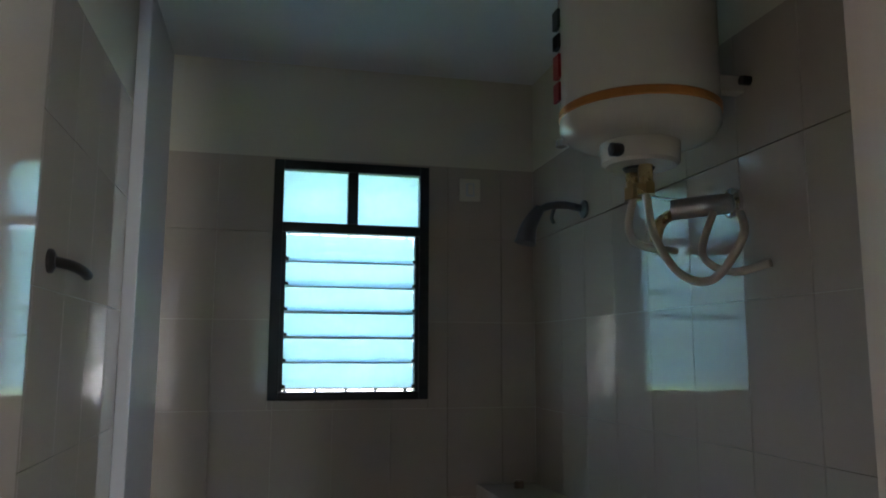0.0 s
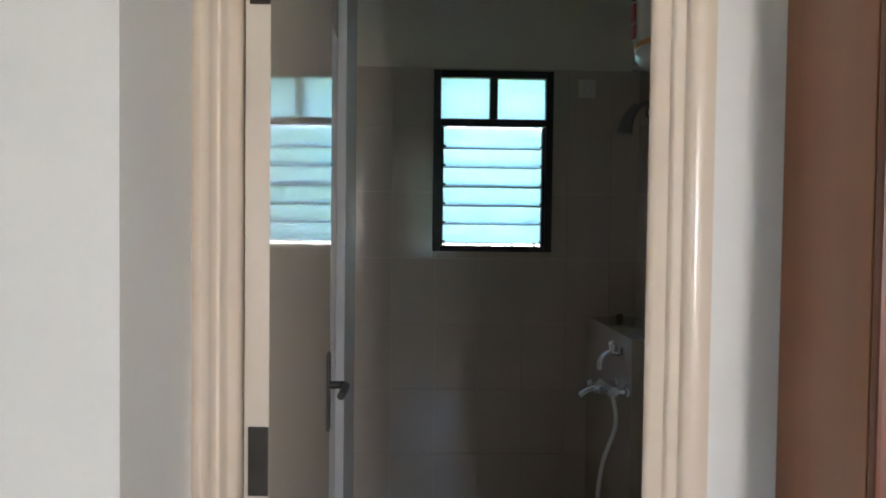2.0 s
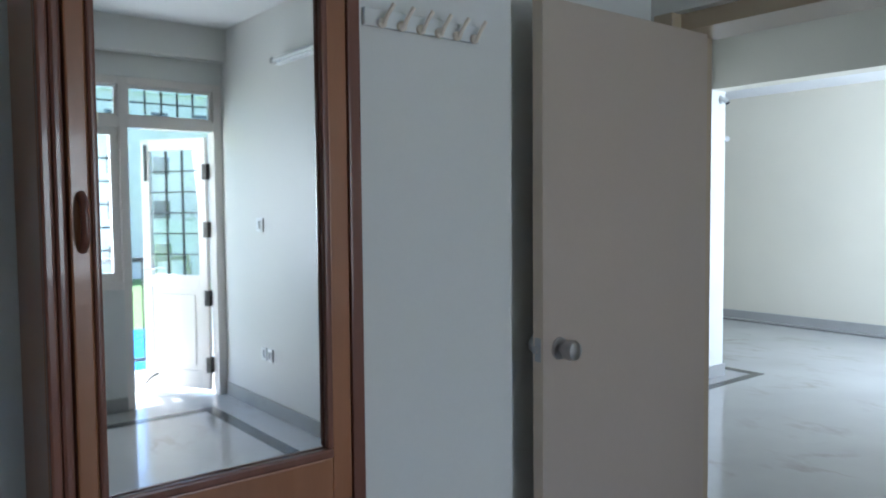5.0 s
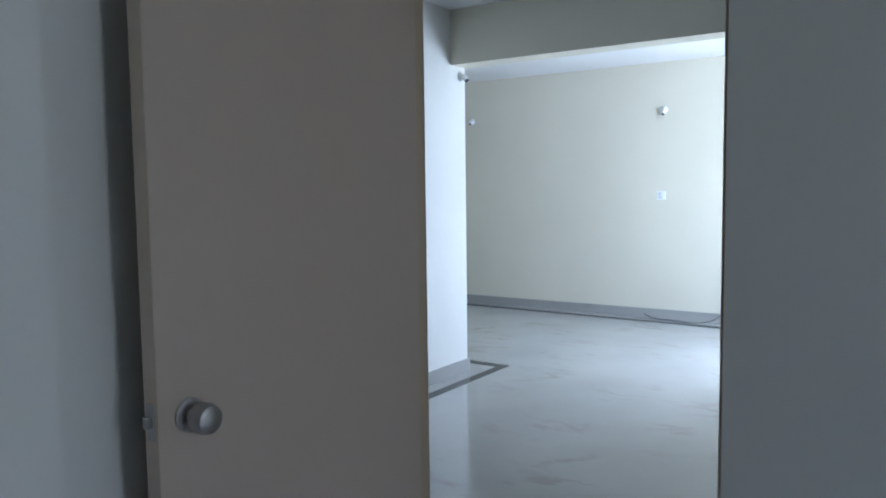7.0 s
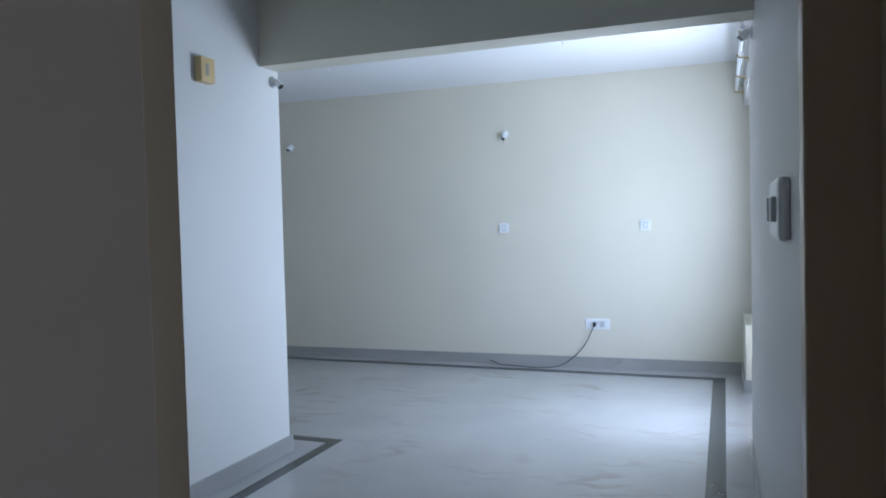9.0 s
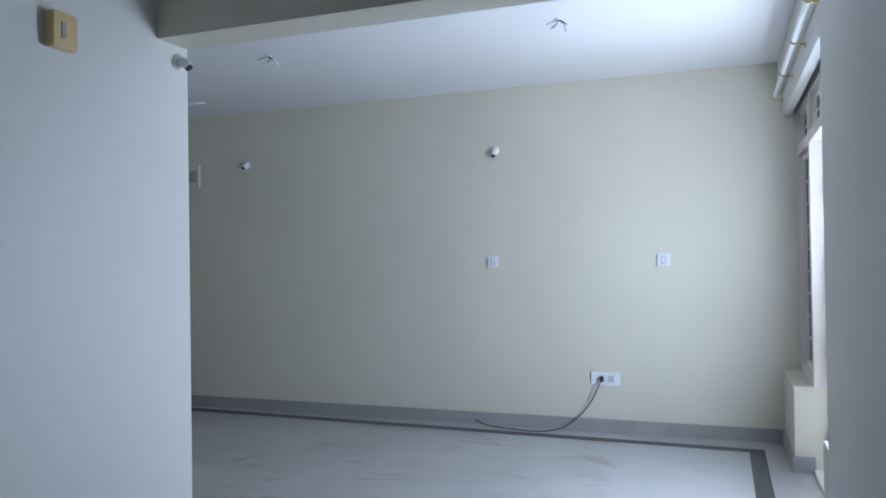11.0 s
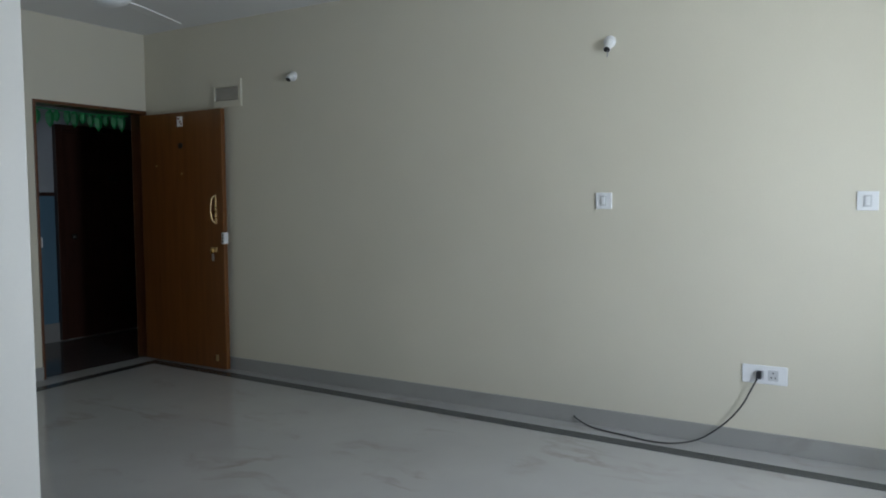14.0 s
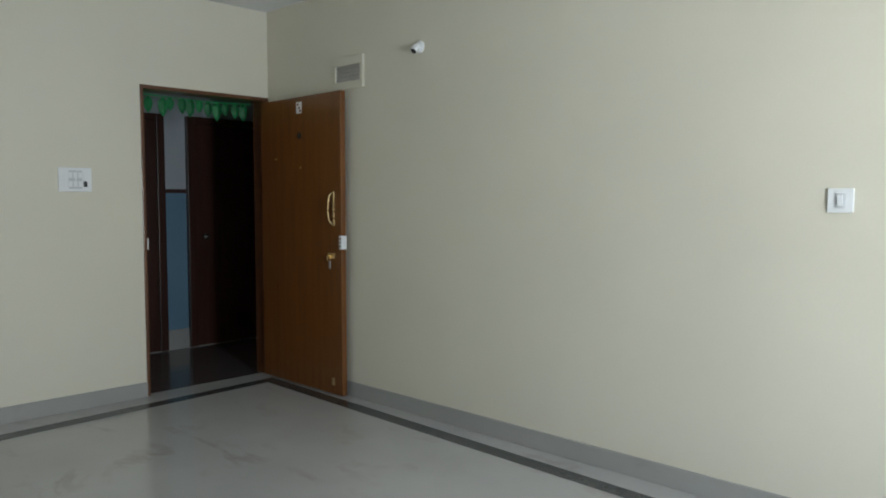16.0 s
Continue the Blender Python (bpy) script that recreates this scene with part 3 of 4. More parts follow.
structure("corridor_skirting", B(-3.3, 1.6, CY - 0.01, CY + 0.15, -0.01, 0.17), GREY_MARBLE, "grey corridor skirting", "skirting")
structure("corridor_end_east", B(1.45, 1.6, 0.2, CY, -0.01, 2.6), CORR_GREY, "corridor end wall")
structure("corridor_wall_south", B(0.2, 1.45, 0.05, 0.2, -0.01, 2.6), CORR_GREY, "corridor side wall")
structure("corridor_end_west", B(-3.3, -3.15, 0.2, CY, -0.01, 2.6), CORR_GREY, "corridor end wall")


def dark_door(x0, x1, label):
    t = thing("corridor_door", label, "door", ((x0 + x1) / 2, CY, 0), 0, "doors of the corridor")
    w = (x1 - x0) / 2
    for s in (-1, 1):
        part("jamb", B(s * w - .035, s * w + .035, -0.05, 0.0, 0, 2.08, 0.004), DARK_WOOD, t)
    part("head", B(-w + .036, w - .036, -0.05, 0, 2.02, 2.08, 0.004), DARK_WOOD, t)
    l = part("leaf", B(-w + .037, w - .037, -0.03, 0, 0.0, 2.018, 0.003), DARK_WOOD, t)
    part("knob", lathe([(0.012, -0.03), (0.012, -0.05), (0.028, -0.06), (0.028, -0.08), (0.01, -0.09)], 16, "y", (-w + .12, 0, 1.0)), IRON, l, smooth=True)
    part("number_plate", B(-0.04, 0.04, -0.034, -0.03, 1.55, 1.60, 0.002), IRON, l)


dark_door(0.095, 1.25, "dark stained closed wooden door across the corridor")
dark_door(-1.05, -0.187, "dark stained closed wooden door along the corridor")

# leaf garland over the entrance
t = thing("leaf_garland", "green plastic leaf garland hanging over the doorway", "garland", (0, 0.17, 0))
part("string", tube([(-0.96, 0, 2.066), (-0.5, 0, 2.05), (-0.05, 0, 2.062)], 0.004, 6), LEAF_GREEN, t)
for i, x in enumerate((-0.93, -0.85, -0.745, -0.69, -0.60, -0.54, -0.47, -0.40, -0.33, -0.26, -0.18, -0.11)):
    z = 2.055 - 0.006 * math.sin(i)
    bm = bmesh.new()
    w, h = 0.03 + 0.004 * (i % 3), 0.115 + 0.02 * ((i * 7) % 3 - 1)
    left = [bm.verts.new((x - w * s, 0.004, z - h * k)) for s, k in ((.2, 0), (.9, .2), (1, .45), (.7, .75))]
    midl = [bm.verts.new((x, -0.012, z - h * k)) for k in (0, .2, .45, .75)]
    right = [bm.verts.new((x + w * s, 0.004, z - h * k)) for s, k in ((.2, 0), (.9, .2), (1, .45), (.7, .75))]
    tip = bm.verts.new((x, 0.004, z - h))
    for a, b in ((left, midl), (midl, right)):
        for k in range(3):
            bm.faces.new((a[k], b[k], b[k + 1], a[k + 1]))
        bm.faces.new((a[3], b[3], tip))
    r = bmesh.ops.solidify(bm, geom=bm.faces[:], thickness=0.002)
    part("leaf", bm, LEAF_GREEN, t)


# ---------------------------------------------------------------- glazed frames
def muntins(parent, x0, x1, y, z0, z1, cols, rows, bar=0.010, name="bar", mat=None):
    for i in range(1, cols):
        x = x0 + (x1 - x0) * i / cols
        part(name, B(x - bar / 2, x + bar / 2, y - bar, y + bar, z0, z1), mat or IRON, parent)
    for k in range(1, rows):
        z = z0 + (z1 - z0) * k / rows
        part(name, B(x0, x1, y - bar * .8, y + bar * .8, z - bar / 2, z + bar / 2), mat or IRON, parent)


def pane(parent, x0, x1, y, z0, z1, mat=None):
    p = part("pane", B(x0, x1, y - 0.002, y + 0.002, z0, z1), mat or CLEAR, parent)
    p.visible_shadow = False
    return p


def sash(parent, x0, x1, y, z0, z1, cols, rows, w=0.04, d=0.045, name="window_sash", bars=None, glazing=None):
    s = part(name, B(x0, x1, y - d / 2, y + d / 2, z1 - w, z1, 0.003), WIN_PAINT, parent)
    part("rail", B(x0, x1, y - d / 2, y + d / 2, z0, z0 + w, 0.003), WIN_PAINT, s)
    for a in (x0, x1 - w):
        part("stile", B(a, a + w, y - d / 2, y + d / 2, z0 + w, z1 - w, 0.003), WIN_PAINT, s)
    pane(s, x0 + w, x1 - w, y, z0 + w, z1 - w, glazing)
    muntins(s, x0 + w, x1 - w, y, z0 + w, z1 - w, cols, rows, mat=bars)
    return s


def glazed_leaf(at, rz, width, height, flip, label):
    """A balcony door leaf, hinge at the origin, running along +x."""
    t = thing("balcony_door", label, "door", at, rz, "glazed balcony door leaves")
    s = 0.075
    for a in (0.0, width - s):
        part("stile", B(a, a + s, -0.02, 0.02, 0, height, 0.003), WIN_PAINT, t)
    for a, b in ((0, 0.14), (0.78, 0.88), (height - 0.09, height)):
        part("rail", B(s, width - s, -0.02, 0.02, a, b, 0.003), WIN_PAINT, t)
    part("panel", B(s, width - s, -0.008, 0.008, 0.14, 0.78), WIN_PAINT, t)
    part("raised_field", B(s + .05, width - s - .05, -0.015, 0.015, 0.19, 0.73, 0.006), WIN_PAINT, t)
    pane(t, s, width - s, 0, 0.88, height - 0.09)
    muntins(t, s, width - s, 0, 0.88, height - 0.09, 3, 6)
    for z in (0.13, 0.645, 1.17, height - 0.32):
        part("hinge", B(-0.012, 0.03, -0.024, 0.024, z, z + 0.12, 0.002), IRON, t, "dark iron butt hinge")
    hx = width - 0.05
    for s2 in (-1, 1):
        part("lever", tube([(hx, s2 * .02, 0.92), (hx, s2 * .055, 0.92), (hx - .09, s2 * .058, 0.925)], 0.008, 8), STEEL, t, "steel lever handle", True)
    part("tower_bolt", B(width - 0.06, width - 0.035, -0.03, -0.02, height - 0.32, height - 0.04, 0.002), IRON, t)
    part("floor_stay", tube([(width - .12, -0.03, 0.10), (width - .06, -0.05, 0.06), (width - .02, -0.055, 0.02)], 0.008, 8), IRON, t)
    return t


# living room: low plinth, frame, transoms, door opening
structure("window_plinth", B(-0.762, 0, SOUTH - 0.40, SOUTH, 0, 0.53, 0.004), CREAM, "low cream painted plinth under the side window", "plinth")
structure("window_plinth_west", B(SWE, -2.20, SOUTH - 0.40, SOUTH - 0.001, 0, 0.53, 0.004), CREAM, "low cream painted plinth under the far window", "plinth")
FT = 2.385
t = thing("window_1", "pinkish white wooden window and balcony door frame with small barred panes", "window", (0, 0, 0), kind="structure")
for x0, x1, z0 in ((-0.05, 0.0, 0.53), (-0.755, -0.685, 0.0), (-2.12, -2.05, 0.0), (SWE, SWE + 0.05, 0.53)):
    part("frame_post", B(x0, x1, GLAZE - 0.05, GLAZE + 0.05, z0, FT, 0.004), WIN_PAINT, t)
for x0, x1 in ((-0.685, -0.05), (-2.05, -0.755), (SWE + .05, -2.12)):
    part("transom_rail", B(x0, x1, GLAZE - 0.05, GLAZE + 0.05, 2.045, 2.115, 0.004), WIN_PAINT, t)
    part("head_rail", B(x0, x1, GLAZE - 0.05, GLAZE + 0.05, FT - 0.045, FT, 0.004), WIN_PAINT, t)
part("door_sill", B(-2.05, -0.755, GLAZE - 0.05, GLAZE + 0.06, 0.0, 0.025, 0.004), WIN_PAINT, t)
part("bottom_rail", B(-0.685, -0.05, GLAZE - 0.05, GLAZE + 0.05, 0.53, 0.58, 0.004), WIN_PAINT, t)
sash(t, -0.685, -0.05, GLAZE, 0.58, 2.045, 3, 9, bars=WIN_PAINT, glazing=TINTED)
sash(t, SWE + .05, -2.12, GLAZE, 0.58, 2.045, 2, 9, bars=WIN_PAINT, glazing=TINTED)
part("bottom_rail", B(SWE + .05, -2.12, GLAZE - 0.05, GLAZE + 0.05, 0.53, 0.58, 0.004), WIN_PAINT, t)
for x0, x1 in ((-0.685, -0.05), (-1.385, -0.755), (-2.05, -1.42), (SWE + .05, -2.12)):
    sash(t, x0, x1, GLAZE, 2.115, FT - 0.045, 3, 2, 0.03, bars=WIN_PAINT, glazing=TINTED)
for x in (-1.42,):
    part("transom_post", B(x, x + 0.035, GLAZE - 0.05, GLAZE + 0.05, 2.115, FT - 0.045, 0.004), WIN_PAINT, t)
glazed_leaf((-0.772, GLAZE - 0.036, 0.03), -93, 0.80, 2.0, 1, "white painted glazed balcony door standing open outwards")

# pelmet with curtain rod
structure("pelmet", B(SWE, -0.003, SOUTH - 0.083, SOUTH - 0.026, 2.34, 2.503, 0.006), WHITE, "white pelmet box above the balcony windows", "pelmet")
t = thing("curtain_rod", "white curtain rod on small brass hooks", "curtain rod", (0, SOUTH + 0.03, 2.47))
part("rod", tube([(SWE + 0.02, 0, 0), (-0.06, 0, 0)], 0.014, 14), PLASTIC, t, smooth=True)
for x in (-0.08, -0.85, -1.6, -2.3):
    part("bracket", tube([(x, -0.055, -0.03), (x, -0.03, -0.022), (x, 0.0, -0.02), (x, 0.02, -0.002)], 0.006, 8), BRASS, t, "brass hook")
    part("bracket_foot", B(x - .012, x + .012, -0.057, -0.050, -0.045, -0.015, 0.002), BRASS, t)

# bedroom: balcony door and window, seen in the wardrobe's mirror
YB = BEDS - 0.06
t = thing("window_2", "pinkish white wooden balcony door frame with barred transom panes", "window", (0, 0, 0), kind="structure")
part("frame_post", B(-6.565, BEDE - 0.001, YB - .05, YB + .05, 0, 2.34, 0.004), WIN_PAINT, t)
part("frame_post", B(-7.24, -7.18, YB - .05, YB + .05, 0, 2.34, 0.004), WIN_PAINT, t)
part("frame_post", B(-9.2, -9.14, YB - .05, YB + .05, 0.86, 2.34, 0.004), WIN_PAINT, t)
for x0, x1, n in ((-7.18, -6.565, 5), (-9.14, -7.24, 15)):
    part("transom_rail", B(x0, x1, YB - .05, YB + .05, 1.99, 2.065, 0.004), WIN_PAINT, t)
    part("head_rail", B(x0, x1, YB - .05, YB + .05, 2.285, 2.34, 0.004), WIN_PAINT, t)
    sash(t, x0, x1, YB, 2.065, 2.285, n, 2, 0.02)
part("bottom_rail", B(-9.14, -7.24, YB - .05, YB + .05, 0.86, 0.92, 0.004), WIN_PAINT, t)
for i in range(3):
    sash(t, -9.14 + i * 1.9 / 3, -9.14 + (i + 1) * 1.9 / 3, YB, 0.92, 1.99, 3, 6, 0.055)
glazed_leaf((-6.585, YB - 0.055, 0.03), 180 + 58, 0.60, 1.93, 1, "cream painted glazed bedroom balcony door standing ajar outwards")

# bedroom east wall fittings
switch_plate((BEDE, -9.05, 1.305), "-x")
switch_plate((BEDE, -9.02, 0.41), "-x", 0.075, 0.09)
switch_plate((BEDE, -8.93, 0.41), "-x", 0.075, 0.09)
t = thing("tube_light", "white fluorescent tube batten on the bedroom wall", "lamp", (BEDE, -8.70, 2.36))
part("batten", B(-0.045, 0.0, 0, 1.2, -0.02, 0.02, 0.004), PLASTIC, t)
part("tube", tube([(-0.065, 0.03, 0), (-0.065, 1.17, 0)], 0.014, 14), CERAMIC, t, smooth=True)
for y in (0.01, 1.16):
    part("end_cap", B(-0.082, -0.045, y, y + .03, -0.018, 0.018, 0.003), STEEL, t)
t = thing("wire_loop", "loop of white cable hanging under the tube light", "cable", (BEDE, -7.9, 2.15))
part("loop", tube([(-0.03, 0.03, 0.18), (-0.03, 0.02, 0.10), (-0.035, -0.04, 0.03), (-0.035, -0.055, -0.03), (-0.035, 0.0, -0.06), (-0.035, 0.05, -0.02), (-0.035, 0.03, 0.05), (-0.03, -0.01, 0.07)], 0.007, 8), PLASTIC, t, smooth=True)
part("holder", B(-0.05, -0.0, -0.02, 0.02, 0.03, 0.08, 0.004), IVORY, t)

# ---------------------------------------------------------------- bedroom door
t = thing("door_bedroom_frame", "beige painted wooden frame of the bedroom doorway", "door frame", (0, 0, 0), kind="structure")
part("jamb", B(BEDE - 0.012, -6.38, DN, -5.27, 0, DT + 0.06, 0.003), BEIGE_FRAME, t)
part("jamb_stop", B(-6.38, -6.245, DN + 0.012, -5.27, 0, DT + 0.06, 0.003), BEIGE_FRAME, t)
part("jamb", B(BEDE + 0.003, -5.99, -6.2215, DS, 0, DT + 0.06, 0.003), BEIGE_FRAME, t)
part("jamb_edge", B(-5.99, -5.93, -6.27, -6.125, 0, DT + 0.06, 0.004), BEIGE_FRAME, t)
part("head", B(-6.46, -6.245, DS, DN, DT, DT + 0.06, 0.003), BEIGE_FRAME, t)
t = thing("bedroom_door", "beige painted flush bedroom door standing open with a steel knob", "door", (-6.375, -5.375, 0.008), 179.5)
part("leaf", B(0, 0.815, -0.02, 0.02, 0, 1.998, 0.002), GREY_LEAF, t)
for s in (1, -1):
    kn = part("knob", lathe([(0.033, s * 0.02), (0.033, s * 0.026), (0.014, s * 0.03), (0.014, s * 0.045), (0.028, s * 0.052), (0.031, s * 0.07), (0.026, s * 0.085), (0.012, s * 0.089)], 28, "y", (0.747, 0, 0.985)), STEEL, t, "round steel door knob", True)
part("edge_lipping", B(0.815, 0.8155, -0.0195, 0.0195, 0.001, 1.997), FRAME_PAINT, t, "paler painted door edge")
part("latch_plate", B(0.8155, 0.8175, -0.012, 0.012, 0.95, 1.02, 0.001), STEEL, t)
part("latch", B(0.8175, 0.83, -0.006, 0.006, 0.975, 0.997, 0.002), STEEL, t)
for z in (0.25, 1.0, 1.72):
    part("hinge", B(-0.008, 0.004, -0.026, -0.008, z, z + 0.1, 0.002), IRON, t)

# ---------------------------------------------------------------- coat hooks
t = thing("coat_rack", "white wall rail with six cream coat hooks", "coat rack", (-7.70, BEDN, 1.815))
part("rail", B(-0.185, 0.137, -0.014, 0, -0.019, 0.019, 0.004), CERAMIC, t)
for i in range(6):
    x = -0.145 + i * 0.052
    h = part("hook", tube([(x, -0.014, -0.010), (x, -0.026, -0.014), (x + .003, -0.034, 0.0), (x + .010, -0.038, 0.014), (x + .016, -0.042, 0.026)], 0.0048, 8), HOSE, t, "cream metal hook", True)
    part("hook_foot", lathe([(0.011, -0.015), (0.011, -0.022), (0.006, -0.026)], 12, "y", (x, 0, -0.012)), HOSE, h)
part("screw", lathe([(0.006, -0.016), (0.006, -0.019)], 10, "y", (0.122, 0, -0.005)), DARK_PLASTIC, t)

# ---------------------------------------------------------------- wardrobe with mirror door
WF = BEDN - 0.004
t = thing("wardrobe", "built-in orange brown laminate wardrobe with an arched mirror door", "wardrobe", (0, WF, 0))
part("side_panel", B(-8.513, -8.475, -0.014, 0.27, 0, 2.3, 0.002), WARD, t, "plain orange brown side panel")
part("side_moulding", B(-8.513, -8.495, -0.032, -0.014, 0.0, 2.3, 0.005), WARD_DARK, t)
part("side_bead", B(-8.493, -8.475, -0.027, -0.014, 0.0, 2.3, 0.006), WARD_DARK, t)
part("right_moulding", B(-7.935, -7.905, -0.022, 0.27, 0, 2.3, 0.005), WARD_DARK, t)
part("top_rail", B(-8.475, -7.935, -0.006, 0.27, 2.2, 2.3, 0.002), WARD, t)
part("carcass_back", B(-8.475, -7.935, 0.25, 0.27, 0, 2.2), WARD, t)
drawer = part("lower_door", B(-8.470, -7.940, -0.02, 0.002, 0.08, 0.775, 0.003), WARD, t)
part("plinth", B(-8.475, -7.935, 0.02, 0.04, 0, 0.078), WARD_DARK, t)
part("shelf_edge", B(-8.475, -7.935, -0.026, 0.25, 0.778, 0.796, 0.003), WARD_DARK, t)
d = part("mirror_door", B(-8.470, -7.940, -0.004, 0.018, 0.80, 2.19, 0.002), WARD, t)
for x0, x1 in ((-8.470, -8.437), (-7.985, -7.940)):
    part("door_stile", B(x0, x1, -0.022, -0.004, 0.80, 2.19, 0.004), WARD, d)
part("door_rail", B(-8.437, -7.985, -0.022, -0.004, 0.80, 0.895, 0.004), WARD, d)
part("door_rail", B(-8.437, -7.985, -0.022, -0.004, 1.95, 2.19, 0.004), WARD, d)
MX0, MX1, MZ0, MZ1 = -8.437, -7.985, 0.895, 1.95
part("mirror", B(MX0, MX1, -0.009, -0.004, MZ0, MZ1), MIRROR, d, "tall mirror pane")
for x0, x1 in ((MX0, MX0 + 0.014), (MX1 - 0.014, MX1)):
    part("mirror_moulding", B(x0, x1, -0.027, -0.009, MZ0 + 0.02, MZ1, 0.005), WARD_DARK, d)
part("mirror_moulding", B(MX0, MX1, -0.027, -0.009, MZ0, MZ0 + 0.02, 0.005), WARD_DARK, d)
# arched head of the mirror
bm = bmesh.new()
pts = [(MX0 + 0.014, 1.83)]
for k in range(17):
    u = k / 16
    pts.append((MX0 + 0.014 + (MX1 - MX0 - 0.028) * u, 1.842 + 0.085 * math.sin(math.pi * u) ** 1.4 - (0.012 if u in (0, 1) else 0)))
front, back = [], []
loop = pts[1:] + [(MX1 - 0.014, 1.95), (MX0 + 0.014, 1.95)]
for x, z in loop:
    front.append(bm.verts.new((x, -0.025, z)))
    back.append(bm.verts.new((x, -0.009, z)))
bm.faces.new(front)
for i in range(len(loop)):
    bm.faces.new((front[i], front[(i + 1) % len(loop)], back[(i + 1) % len(loop)], back[i]))
bmesh.ops.recalc_face_normals(bm, faces=bm.faces)
part("arched_head", bm, WARD_DARK, d)
part("pull_handle", tube([(-8.452, -0.022, 1.345), (-8.452, -0.045, 1.36), (-8.452, -0.05, 1.39), (-8.452, -0.045, 1.42), (-8.452, -0.022, 1.435)], 0.008, 10), WARD_DARK, d, "brown bow handle", True)

# ---------------------------------------------------------------- bathroom door
t = thing("door_bathroom_frame", "cream painted moulded frame of the bathroom door", "door frame", (0, 0, 0), kind="structure")


def moulded_jamb(corner, steps, back, height):
    """An upright whose front is a rounded moulding, from the wall side to the opening."""
    bm = bmesh.new()
    outline = [(corner[0] + u, corner[1] + v) for u, v in steps] + back
    lo = [bm.verts.new((x, y, 0)) for x, y in outline]
    hi = [bm.verts.new((x, y, height)) for x, y in outline]
    for i in range(len(outline)):
        j = (i + 1) % len(outline)
        bm.faces.new((lo[i], lo[j], hi[j], hi[i]))
    bm.faces.new(lo)
    bm.faces.new(hi)
    bmesh.ops.recalc_face_normals(bm, faces=bm.faces)
    return bm


PROFILE = [(0, 0), (0.012, -0.008), (0.022, -0.010), (0.030, -0.006), (0.034, 0.004), (0.036, 0.016), (0.040, 0.020), (0.046, 0.020),
           (0.050, 0.026), (0.052, 0.038), (0.056, 0.042), (0.066, 0.046), (0.072, 0.054), (0.074, 0.066)]
part("jamb", moulded_jamb((-9.36, -5.262), [(u * 0.75, v * 1.3) for u, v in PROFILE], [(-9.3045, -5.165), (-9.342, -5.165), (-9.342, -5.205), (-9.36, -5.205)], 2.10), FRAME_PAINT, t, smooth=True)
part("jamb", moulded_jamb((-8.612, -5.335), [(-u * 1.15, v * 0.42) for u, v in PROFILE], [(-8.690, -5.285), (-8.640, -5.20), (-8.612, -5.20)], 2.10), FRAME_PAINT, t, smooth=True)
part("head", B(-9.303, -8.692, -5.30, -5.20, 2.045, 2.098, 0.004), FRAME_PAINT, t)
part("threshold", B(-9.303, -8.692, -5.30, -5.20, 0, 0.075, 0.006), GREY_MARBLE, t, "grey stone threshold")
t = thing("bathroom_door", "glossy cream painted bathroom door standing open with a bronze lever", "door", (-9.281, -5.182, 0.085), 86.8)
part("leaf", B(0.0, 0.565, -0.02, 0.02, 0, 1.95, 0.002), DOOR_PAINT, t)
for z in (0.18, 0.89, 1.667):
    part("hinge", B(-0.006, 0.0005, -0.02, 0.012, z, z + 0.11, 0.001), IRON, t, "dark iron hinge")
part("handle_plate", B(0.515, 0.545, -0.026, -0.02, 0.85, 1.03, 0.003), IRON, t)
part("lever", tube([(0.53, -0.026, 0.955), (0.53, -0.06, 0.955), (0.50, -0.066, 0.955), (0.44, -0.066, 0.95)], 0.009, 10), IRON, t, "dark bronze lever", True)
t = thing("wall_hook", "dark metal hook on the tiled bathroom side wall", "hook", (BW, -4.12, 1.61))
part("base", lathe([(0.022, 0.0), (0.022, 0.006), (0.012, 0.012)], 16, "x"), IRON, t)
part("arm", tube([(0.006, 0, 0.0), (0.03, 0.03, -0.004), (0.042, 0.06, -0.010), (0.045, 0.09, -0.016)], 0.010, 10), IRON, t, "dark curved arm", True)

# ---------------------------------------------------------------- bathroom window
WYF = BN + 0.02
t = thing("window_3", "black steel bathroom window with two panes above glass louvres", "window", (0, 0, 0), kind="structure")
f = 0.034
for x0, x1 in ((WX0, WX0 + f), (WX1 - f, WX1)):
    part("frame_stile", B(x0, x1, WYF - 0.03, WYF + 0.02, WZ0, WZ1, 0.003), BLACK, t)
for z0, z1 in ((WZ0, WZ0 + f * .8), (1.862, 1.896), (WZ1 - f, WZ1)):
    part("frame_rail", B(WX0 + f, WX1 - f, WYF - 0.03, WYF + 0.02, z0, z1, 0.003), BLACK, t)
xm = (WX0 + WX1) / 2
part("mullion", B(xm - 0.018, xm + 0.018, WYF - 0.03, WYF + 0.02, 1.896, WZ1 - f, 0.003), BLACK, t)
pane(t, WX0 + f, xm - 0.018, WYF, 1.896, WZ1 - f, FROST)
pane(t, xm + 0.018, WX1 - f, WYF, 1.896, WZ1 - f, FROST)
for x0, x1 in ((WX0 + f, WX0 + f + .014), (WX1 - f - .014, WX1 - f)):
    part("louvre_channel", B(x0, x1, WYF - 0.02, WYF + 0.015, WZ0 + f * .8, 1.862, 0.002), BLACK, t)
NL = 6
zl0, zl1 = WZ0 + f * .8 + 0.012, 1.850
